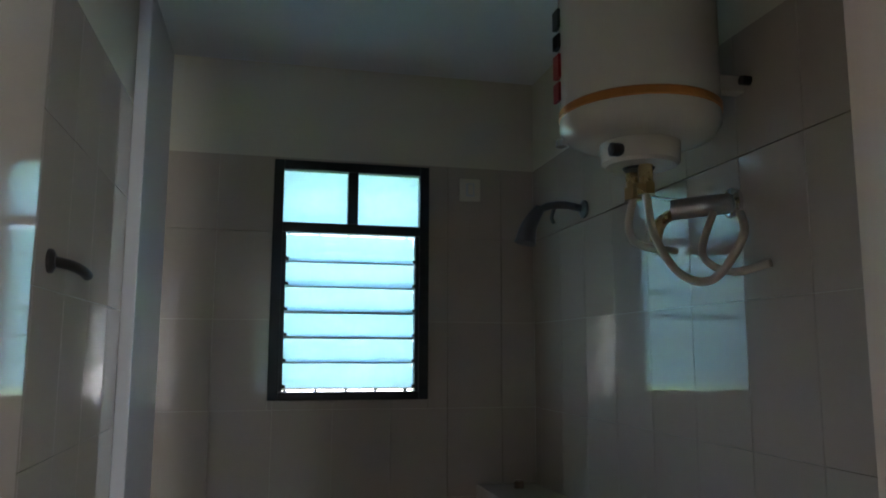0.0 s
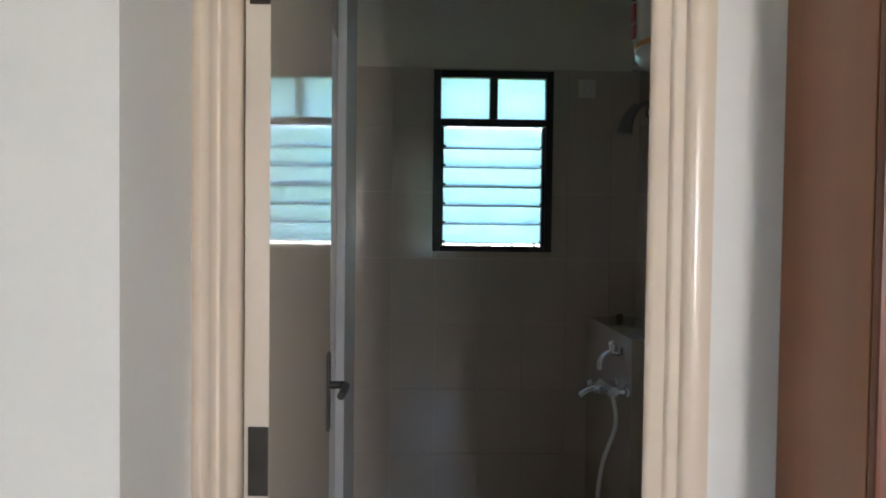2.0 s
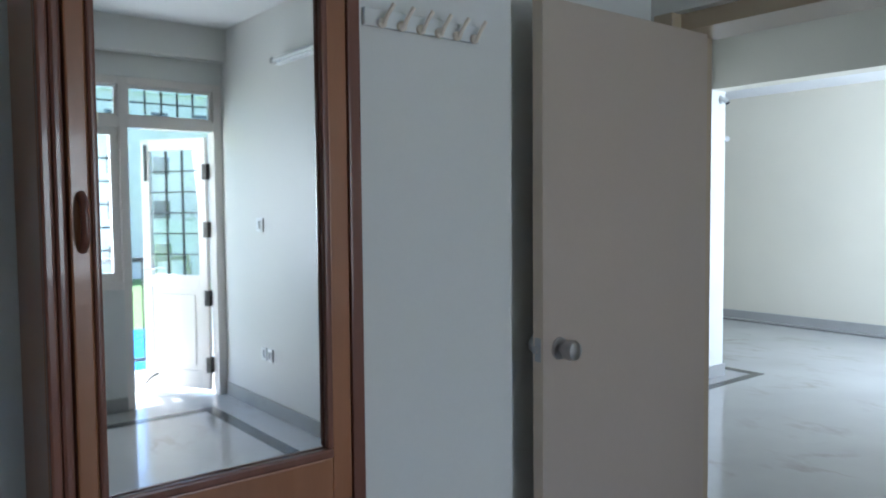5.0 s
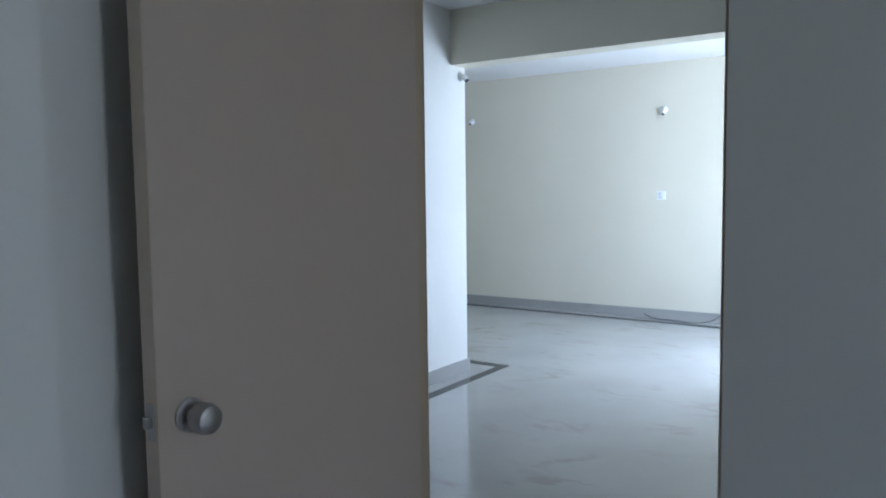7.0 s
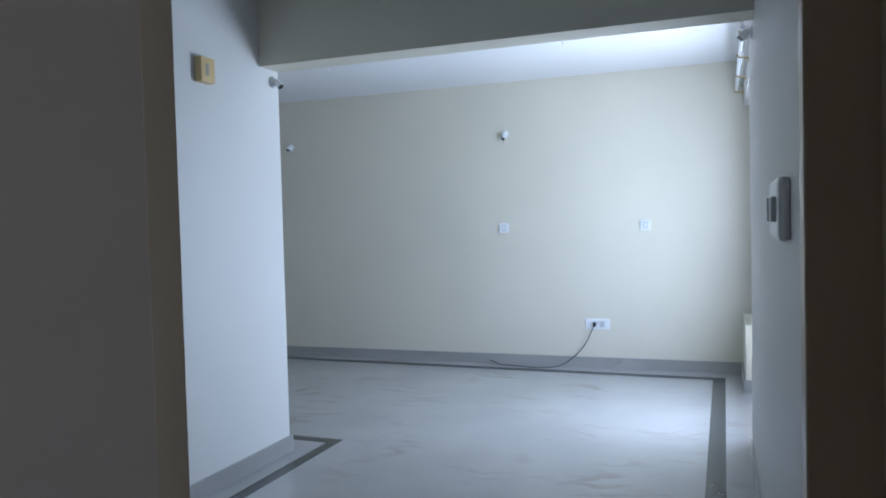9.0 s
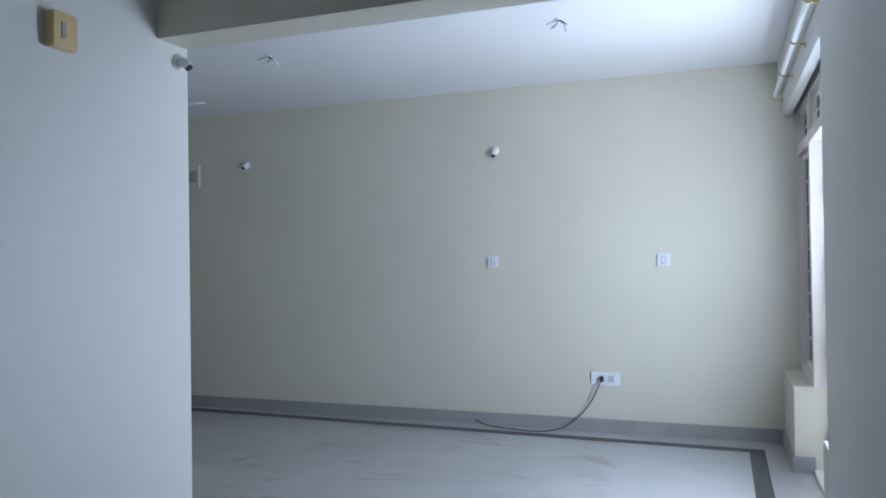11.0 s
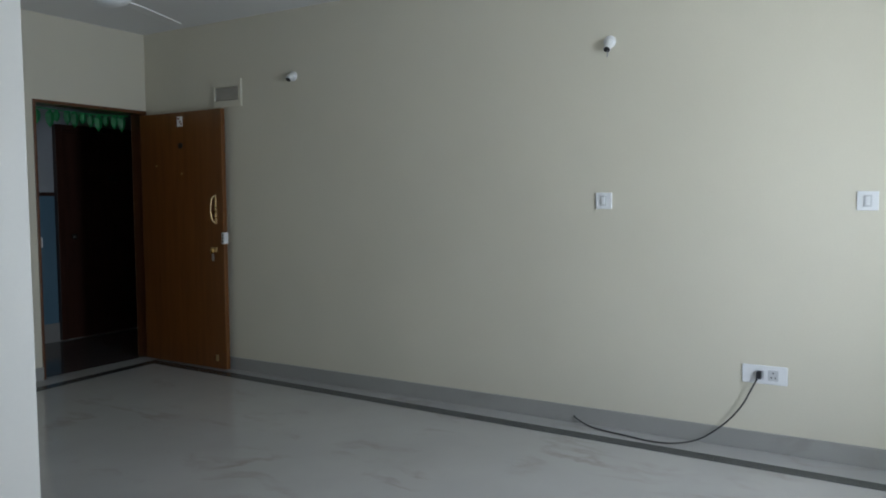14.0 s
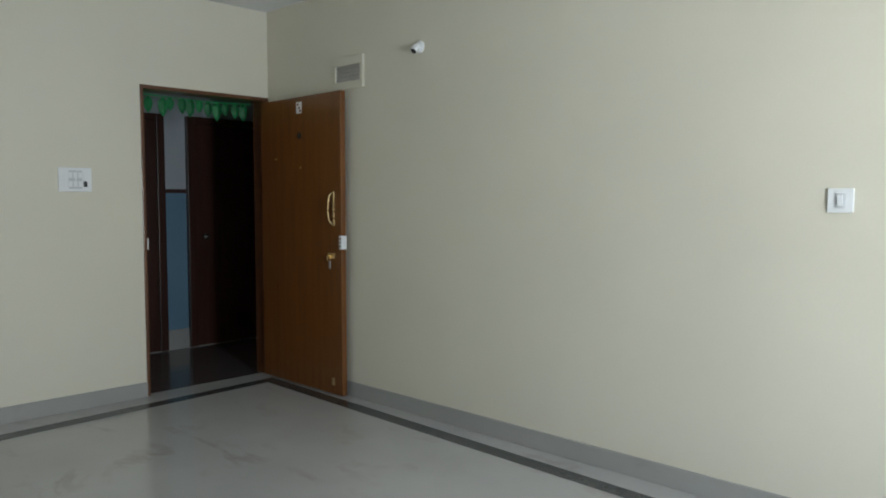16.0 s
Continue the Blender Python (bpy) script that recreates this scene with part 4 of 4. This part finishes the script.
for i in range(NL):
    z0 = zl0 + (zl1 - zl0) * i / NL
    bm = B(WX0 + f + .014, WX1 - f - .014, -0.0025, 0.0025, 0, (zl1 - zl0) / NL + 0.012)
    lean = radians(-14 + (3.5 if i == 2 else 0))
    bmesh.ops.transform(bm, matrix=Matrix.Translation((0, WYF, z0)) @ Matrix.Rotation(lean, 4, "X"), verts=bm.verts)
    p = part("louvre", bm, FROST, t, "frosted glass louvre blade")
    p.visible_shadow = False
    part("louvre_edge", B(WX0 + f + .014, WX1 - f - .014, WYF - 0.006, WYF + 0.002, z0 - 0.004 - (0.003 if i in (2, 3) else 0), z0 + 0.001), STEEL, t, "dull ground edge of the blade")
    for xx in (WX0 + f + .012, WX1 - f - .022):
        part("louvre_clip", B(xx, xx + 0.012, WYF - 0.03, WYF - 0.012, z0 + 0.002, z0 + 0.012), IRON, t)
t = thing("window_grill", "iron security grill outside the bathroom window", "grill", (0, BN + 0.13, 0))
for i in range(5):
    x = WX0 + 0.06 + i * 0.107
    part("upright", B(x - .006, x + .006, -0.006, 0.006, WZ0, WZ1), IRON, t)
for i in range(7):
    z = WZ0 + 0.06 + i * 0.118
    part("crossbar", B(WX0, WX1, 0.007, 0.017, z - .006, z + .006), IRON, t)

# ---------------------------------------------------------------- bathroom fittings
def rings_to(name, pts, r, mat, parent, label="", n=10):
    return part(name, tube(pts, r, n), mat, parent, label, True)


t = thing("water_heater", "ivory storage water heater with an orange band on the wall", "water heater", (-8.222, -4.16, 1.928))
part("tank", lathe([(0.162, 0.028), (0.164, 0.05), (0.164, 0.47), (0.14, 0.50), (0.0001, 0.505)], 48), ENAMEL, t, smooth=True)
part("band", lathe([(0.163, 0.008), (0.1665, 0.012), (0.1665, 0.026), (0.163, 0.029)], 48), ORANGE, t, "orange brown band", True)
part("base", lathe([(0.0001, -0.045), (0.12, -0.043), (0.148, -0.035), (0.164, -0.012), (0.164, 0.010)], 48), ENAMEL, t, smooth=True)
c = part("cover", lathe([(0.0001, -0.093), (0.072, -0.092), (0.080, -0.085), (0.082, -0.045)], 36), ENAMEL, t, smooth=True)
part("knob", lathe([(0.014, -0.062), (0.014, -0.085), (0.008, -0.088)], 16, "x", (0, -0.04, -0.07)), DARK_PLASTIC, c)
part("pilot_lamp", lathe([(0.012, 0.0), (0.012, -0.012), (0.004, -0.015)], 14, "z", (-0.15, 0.06, -0.03)), CHROME, t)
part("outlet_collar", lathe([(0.030, -0.098), (0.034, -0.092)], 20, "z", (0.0, 0.008, 0)), DARK_PLASTIC, c)
part("printed_panel", B(-0.166, -0.16, 0.03, 0.06, 0.05, 0.09), RED, t, "red printed mark")
for i, (z, h) in enumerate(((0.10, 0.05), (0.165, 0.03), (0.21, 0.04))):
    part("printed_mark", B(-0.168, -0.158, 0.025, 0.055, z, z + h), RED if i == 0 else IRON, t)
for dz in (0.06, 0.42):
    part("bracket", B(0.10, 0.202, -0.075, -0.045, dz, dz + 0.035, 0.003), ENAMEL, t)
    part("bracket_bolt", lathe([(0.010, 0.18), (0.010, 0.2)], 12, "x", (0, -0.095, dz + .018)), IRON, t)
for y in (-0.02, 0.035):
    part("nipple", lathe([(0.015, -0.13), (0.015, -0.09), (0.019, -0.088)], 14, "z", (0.0, y, 0)), BRASS, t, "brass pipe nipple")
    part("nut", lathe([(0.020, -0.155), (0.020, -0.13)], 6, "z", (0.0, y, 0)), BRASS, t)
rings_to("hose", [(0.0, -0.02, -0.15), (0.01, -0.03, -0.24), (0.04, -0.07, -0.32), (0.08, -0.12, -0.335), (0.12, -0.16, -0.26), (0.16, -0.10, -0.20)], 0.0085, HOSE, t, "cream flexible water hose")
rings_to("hose", [(0.0, 0.035, -0.15), (-0.005, 0.05, -0.21), (0.06, 0.13, -0.235), (0.19, 0.20, -0.235)], 0.0085, HOSE, t, "cream flexible water hose")
t = thing("wall_tap", "chrome wall tap with a lever under the water heater", "tap", (BE, -4.18, 1.765))
part("flange", lathe([(0.032, 0), (0.032, -0.008), (0.02, -0.014)], 20, "x"), CHROME, t, smooth=True)
rings_to("body", [(-0.01, 0, 0), (-0.06, 0.02, -0.005), (-0.11, 0.06, -0.008)], 0.022, STEEL, t)
rings_to("spout", [(-0.10, 0.05, -0.01), (-0.12, 0.09, -0.03), (-0.125, 0.11, -0.07)], 0.013, BRASS, t)
rings_to("lever", [(-0.09, 0.04, 0.01), (-0.10, 0.12, 0.03), (-0.11, 0.20, 0.055)], 0.005, CHROME, t)
rings_to("hose", [(-0.05, 0.0, -0.02), (-0.08, 0.0, -0.11), (-0.05, -0.05, -0.15), (-0.01, -0.12, -0.14)], 0.008, HOSE, t, "cream looped hose")
t = thing("shower_arm", "chrome wall shower arm with a slanted rose", "shower", (BE, -3.415, 1.895))
part("flange", lathe([(0.028, 0), (0.028, -0.008), (0.016, -0.014)], 20, "x"), DULL_CHROME, t, smooth=True)
rings_to("arm", [(0, 0, 0), (-0.07, 0, 0.01), (-0.13, 0, 0.0), (-0.165, -0.005, -0.03)], 0.012, DULL_CHROME, t)
part("rose", tube([(-0.15, -0.004, -0.005), (-0.185, -0.008, -0.06), (-0.20, -0.01, -0.115)], 0.016, 16, r_end=0.034), DULL_CHROME, t, "grey shower rose", True)
part("ring_hook", tube([(-0.10, 0.0, 0.0), (-0.11, 0.0, -0.03), (-0.10, 0.01, -0.045)], 0.006, 8), DULL_CHROME, t)
switch_plate((-8.265, BN, 2.04), "-y", 0.08, 0.085, 1, "cream plastic plate on the bathroom wall", mat=ENAMEL)

structure("pipe_ledge", B(-8.24, BE, -3.66, BN, 0.06, 1.0, 0.004), TILE, "pale tiled service ledge in the bathroom corner", "ledge")
t = thing("ledge_clutter", "small bottle caps in blue, red and brown on the ledge", "caps", (0, 0, 1.0))
for x, y, m in ((-8.12, -3.05, BARK), (-8.10, -3.52, BLUE), (-8.07, -3.55, RED)):
    part("cap", lathe([(0.016, 0.0), (0.016, 0.022), (0.012, 0.026)], 16, "z", (x, y, 0)), m, t, smooth=True)
t = thing("angle_valve", "chrome angle tap on the service ledge", "tap", (-8.24, -3.55, 0.93))
part("flange", lathe([(0.026, 0), (0.026, -0.008), (0.015, -0.013)], 18, "x"), CHROME, t, smooth=True)
rings_to("spout", [(0, 0, 0), (-0.05, 0, 0.005), (-0.085, -0.005, -0.02), (-0.09, -0.008, -0.06)], 0.012, CHROME, t)
part("head", lathe([(0.014, 0.0), (0.018, 0.03), (0.010, 0.04)], 14, "z", (-0.04, 0, 0.008)), CHROME, t, smooth=True)
t = thing("bath_mixer", "chrome bath mixer with lever and hand shower hose", "mixer tap", (-8.24, -3.62, 0.80))
for y in (-0.0, 0.13):
    part("flange", lathe([(0.03, 0), (0.03, -0.008), (0.018, -0.014)], 18, "x", (0, y, 0)), CHROME, t, smooth=True)
    rings_to("inlet", [(0, y, 0), (-0.07, y, 0)], 0.015, CHROME, t)
    part("cross_handle", lathe([(0.016, -0.09), (0.022, -0.11), (0.014, -0.125)], 14, "x", (0, y, 0.0)), CHROME, t, smooth=True)
rings_to("body", [(-0.06, -0.02, 0), (-0.06, 0.15, 0)], 0.021, CHROME, t)
rings_to("spout", [(-0.06, 0.07, 0.0), (-0.12, 0.07, -0.005), (-0.17, 0.06, -0.03)], 0.013, CHROME, t)
rings_to("hose", [(-0.06, -0.02, -0.02), (-0.07, -0.10, -0.10), (-0.13, -0.16, -0.22), (-0.14, -0.14, -0.36), (-0.09, -0.06, -0.44), (0.0, 0.0, -0.42)], 0.008, CERAMIC, t, "white shower hose")

t = thing("toilet", "white ceramic toilet with closed lid and cistern", "toilet", (-8.425, -3.98, 0.06))


def oval_rings(rings, bm=None, n=32):
    bm = bm or bmesh.new()
    rs = []
    for cx, a, b, z in rings:
        rs.append([bm.verts.new((cx + a * math.cos(2 * math.pi * i / n), b * math.sin(2 * math.pi * i / n), z)) for i in range(n)])
    for p, q in zip(rs, rs[1:]):
        for i in range(n):
            bm.faces.new((p[i], p[(i + 1) % n], q[(i + 1) % n], q[i]))
    bm.faces.new(rs[0])
    bm.faces.new(rs[-1])
    bmesh.ops.recalc_face_normals(bm, faces=bm.faces)
    return bm


part("bowl", oval_rings([(0.06, 0.15, 0.10, 0), (0.06, 0.14, 0.095, 0.1), (0.02, 0.17, 0.12, 0.22), (0.0, 0.225, 0.165, 0.33), (0.0, 0.235, 0.175, 0.36)]), CERAMIC, t, smooth=True)
part("seat", oval_rings([(0.0, 0.235, 0.178, 0.362), (0.0, 0.24, 0.182, 0.37), (0.0, 0.235, 0.178, 0.378)]), CERAMIC, t, smooth=True)
part("lid", oval_rings([(0.0, 0.235, 0.178, 0.380), (0.0, 0.238, 0.18, 0.39), (0.0, 0.20, 0.15, 0.402), (0.0, 0.10, 0.08, 0.405)]), CERAMIC, t, smooth=True)
part("neck", B(0.17, 0.404, -0.12, 0.12, 0.20, 0.355, 0.03), CERAMIC, t, smooth=True)
ci = part("cistern", B(0.20, 0.404, -0.19, 0.19, 0.50, 0.85, 0.025), CERAMIC, t, smooth=True)
part("cistern_lid", B(0.192, 0.404, -0.197, 0.197, 0.852, 0.878, 0.01), CERAMIC, ci, smooth=True)
part("flush_lever", tube([(0.195, -0.12, 0.80), (0.18, -0.12, 0.80), (0.175, -0.06, 0.795)], 0.007, 8), CHROME, ci, smooth=True)
part("flush_pipe", tube([(0.29, 0, 0.50), (0.29, 0, 0.36)], 0.03, 14), CERAMIC, ci, smooth=True)

# ---------------------------------------------------------------- outside
structure("ground", B(-400, 400, -400, 400, -4.2, -3.2), GRASS, "lawn and planted ground below the flat", "ground")
structure("balcony_living", B(-2.6, 0.6, -8.1, -6.42, -0.20, -0.02), CONCRETE, "sunlit balcony floor outside the living room", "balcony")
structure("balcony_bedroom", B(-9.4, -6.3, -11.1, -9.95, -0.20, -0.02), CONCRETE, "sunlit balcony floor outside the bedroom", "balcony")
# added block: its dark colour gives the side panes a shaded view
structure("side_window_shade_block", B(0.0, 0.2, -6.72, -6.387, -0.02, H), SHADE_BROWN, "added dark brown block standing in for shade behind the side window", "pier")
structure("balcony_side_wall", B(0.2, 0.4, -8.1, -6.6, -0.2, H), FACADE, "pale wall at the balcony end")
# added overhead slabs: they stop direct sun at the rooms, leaving the balconies lit
structure("sun_block_slab_living", B(-6.3, 1.0, -7.4, -6.6, H, H + 0.15), CEIL, "slab added over the balcony to keep sun out of the living room", "roof")
structure("sun_block_slab_bedroom", B(-11.6, -6.3, -10.7, -9.95, H, H + 0.15), CEIL, "slab added over the bedroom balcony to keep sun out of the bedroom", "roof")


def railing(name, x0, x1, y):
    t = thing(name, "dark iron balcony railing with thin uprights", "railing", (x0, y, -0.02))
    w = x1 - x0
    part("top_rail", B(0, w, -0.025, 0.025, 0.98, 1.02, 0.004), IRON, t)
    part("bottom_rail", B(0, w, -0.015, 0.015, 0.10, 0.13, 0.003), IRON, t)
    n = int(w / 0.75)
    for i in range(n + 1):
        part("post", B(w * i / n - .018, w * i / n + .018, -0.018, 0.018, 0.0, 0.98, 0.002), IRON, t)
    for i in range(int(w / 0.125)):
        part("upright", B(0.06 + i * .125 - .006, 0.06 + i * .125 + .006, -0.006, 0.006, 0.13, 0.98), IRON, t)


railing("balcony_railing", -9.4, -6.3, -11.02)
railing("balcony_railing", -2.6, 0.6, -8.02)
structure("pool", B(-12, 4, -34, -20, -3.2, -3.14), POOL, "bright blue pool below the balcony", "pool")


def tree(at, height, spread, seed, label):
    rnd = random.Random(seed)
    t = thing("tree", label, "tree", at, 0, "garden trees")
    bm = tube([(0, 0, 0), (0.1, 0.05, height * .3), (-0.05, 0.1, height * .6), (0.05, 0, height * .85)], 0.16, 10, 6, r_end=0.04)
    for i in range(7):
        a = rnd.uniform(0, 6.28)
        z = height * rnd.uniform(.4, .75)
        tube([(0, 0, z), (0.5 * spread * math.cos(a), 0.5 * spread * math.sin(a), z + height * .12), (spread * .8 * math.cos(a), spread * .8 * math.sin(a), z + height * .2)], 0.06, 6, 4, bm, 0.015)
    part("trunk", bm, BARK, t, smooth=True)
    verts, faces = [], []
    centres = [(rnd.gauss(0, spread * .45), rnd.gauss(0, spread * .45), height * rnd.uniform(.5, 1.0)) for _ in range(22)]
    for _ in range(2600):
        c = rnd.choice(centres)
        p = Vector((c[0] + rnd.gauss(0, spread * .2), c[1] + rnd.gauss(0, spread * .2), c[2] + rnd.gauss(0, spread * .17)))
        d = Vector((rnd.gauss(0, 1), rnd.gauss(0, 1), rnd.gauss(-.3, .7))).normalized()
        s = d.cross(Vector((rnd.gauss(0, 1), rnd.gauss(0, 1), rnd.gauss(0, 1)))).normalized()
        L, w = rnd.uniform(.14, .28), rnd.uniform(.04, .08)
        k = len(verts)
        verts += [p, p + d * L * .5 + s * w, p + d * L, p + d * L * .5 - s * w]
        faces.append((k, k + 1, k + 2, k + 3))
    me = bpy.data.meshes.new("crown")
    me.from_pydata(verts, [], faces)
    me.materials.append(FOLIAGE)
    c = new("crown", me)
    c.parent = t


for i, (x, y, h, s) in enumerate(((-9.5, -38, 9.5, 2.4), (-7.5, -44, 8.0, 2.3), (-15.5, -32, 10, 2.6), (9.0, -44, 5.5, 2.0), (12, -27, 9.5, 2.5), (-18, -27, 9, 2.5), (7, -24, 9, 2.4))):
    tree((x, y, -3.2), h, s, 40 + i, "broadleaf garden tree behind the pool")


def far_house(at, w, d, storeys, label):
    t = thing("apartment_building", label, "building", at)
    h = storeys * 3.0 + .6
    part("wall", B(-w / 2, w / 2, -d / 2, d / 2, 0, h, 0.02), FACADE, t)
    part("roof", B(-w / 2 - .3, w / 2 + .3, -d / 2 - .3, d / 2 + .3, h, h + .25, 0.03), CEIL, t)
    for s in range(storeys):
        for i in range(int(w / 3)):
            x = -w / 2 + 1.5 + i * 3
            for side in (-1, 1):
                y = side * d / 2
                wdw = part("window", B(x - .65, x + .65, y - .05, y + .05, s * 3 + 1.0, s * 3 + 2.4, 0.02), WIN_PAINT, t)
                part("pane", B(x - .57, x + .57, y - .06, y + .06, s * 3 + 1.08, s * 3 + 2.32), DARK_PLASTIC, wdw)


far_house((-6, -62, -3.2), 40, 10, 4, "pale apartment building beyond the garden trees")
far_house((-10, 42, -3.2), 30, 10, 2, "pale low apartment building behind the bathroom")

# ---------------------------------------------------------------- bathroom wall tiles
TW, TH, TT = 0.20, 0.30, 0.006
TOP = 2.125


def tile_mesh(w, h):
    me = bpy.data.meshes.new("tile")
    bm = B(-w / 2 + .0008, w / 2 - .0005, 0, TT, -h / 2 + .0008, h / 2 - .0008)
    es = [e for e in bm.edges if all(v.co.y < TT / 2 for v in e.verts)]
    bmesh.ops.bevel(bm, geom=es, offset=0.0006, segments=1, affect="EDGES")
    bm.to_mesh(me)
    bm.free()
    me.materials.append(TILE)
    return me


MESHES = {}


def tiles(parent, u0, u1, place, hole=None):
    """Lays whole and cut tiles between u0 and u1 from the floor to TOP; place(u, z) gives the pose of a tile's middle."""
    us, zs = [u0], [0.06]
    while us[-1] < u1 - 1e-4:
        us.append(min(u1, us[-1] + TW))
    while zs[-1] < TOP - 1e-4:
        zs.append(min(TOP, zs[-1] + TH))
    for a, b in zip(us, us[1:]):
        for c, d in zip(zs, zs[1:]):
            cells = [(a, b, c, d)]
            if hole:
                h0, h1, k0, k1 = hole
                if a < h1 and b > h0 and c < k1 and d > k0:
                    cells = []
                    if a < h0:
                        cells.append((a, h0, c, d))
                    if b > h1:
                        cells.append((h1, b, c, d))
                    m0, m1 = max(a, h0), min(b, h1)
                    if c < k0:
                        cells.append((m0, m1, c, k0))
                    if d > k1:
                        cells.append((m0, m1, k1, d))
            for p, q, r, s in cells:
                if q - p < 0.004 or s - r < 0.004:
                    continue
                key = (round(q - p, 3), round(s - r, 3))
                if key not in MESHES:
                    MESHES[key] = tile_mesh(*key)
                shared("tile", MESHES[key], parent, place((p + q) / 2, (r + s) / 2))


tiles(bath_n, BW, BE, lambda u, z: pose(u, BN, z), (WX0, WX1, WZ0, WZ1))
tiles(bath_e, -5.2, BN, lambda u, z: pose(BE, u, z, 0, 0, -90))
tiles(bath_w, -5.2, BN, lambda u, z: pose(BW, u, z, 0, 0, 90))
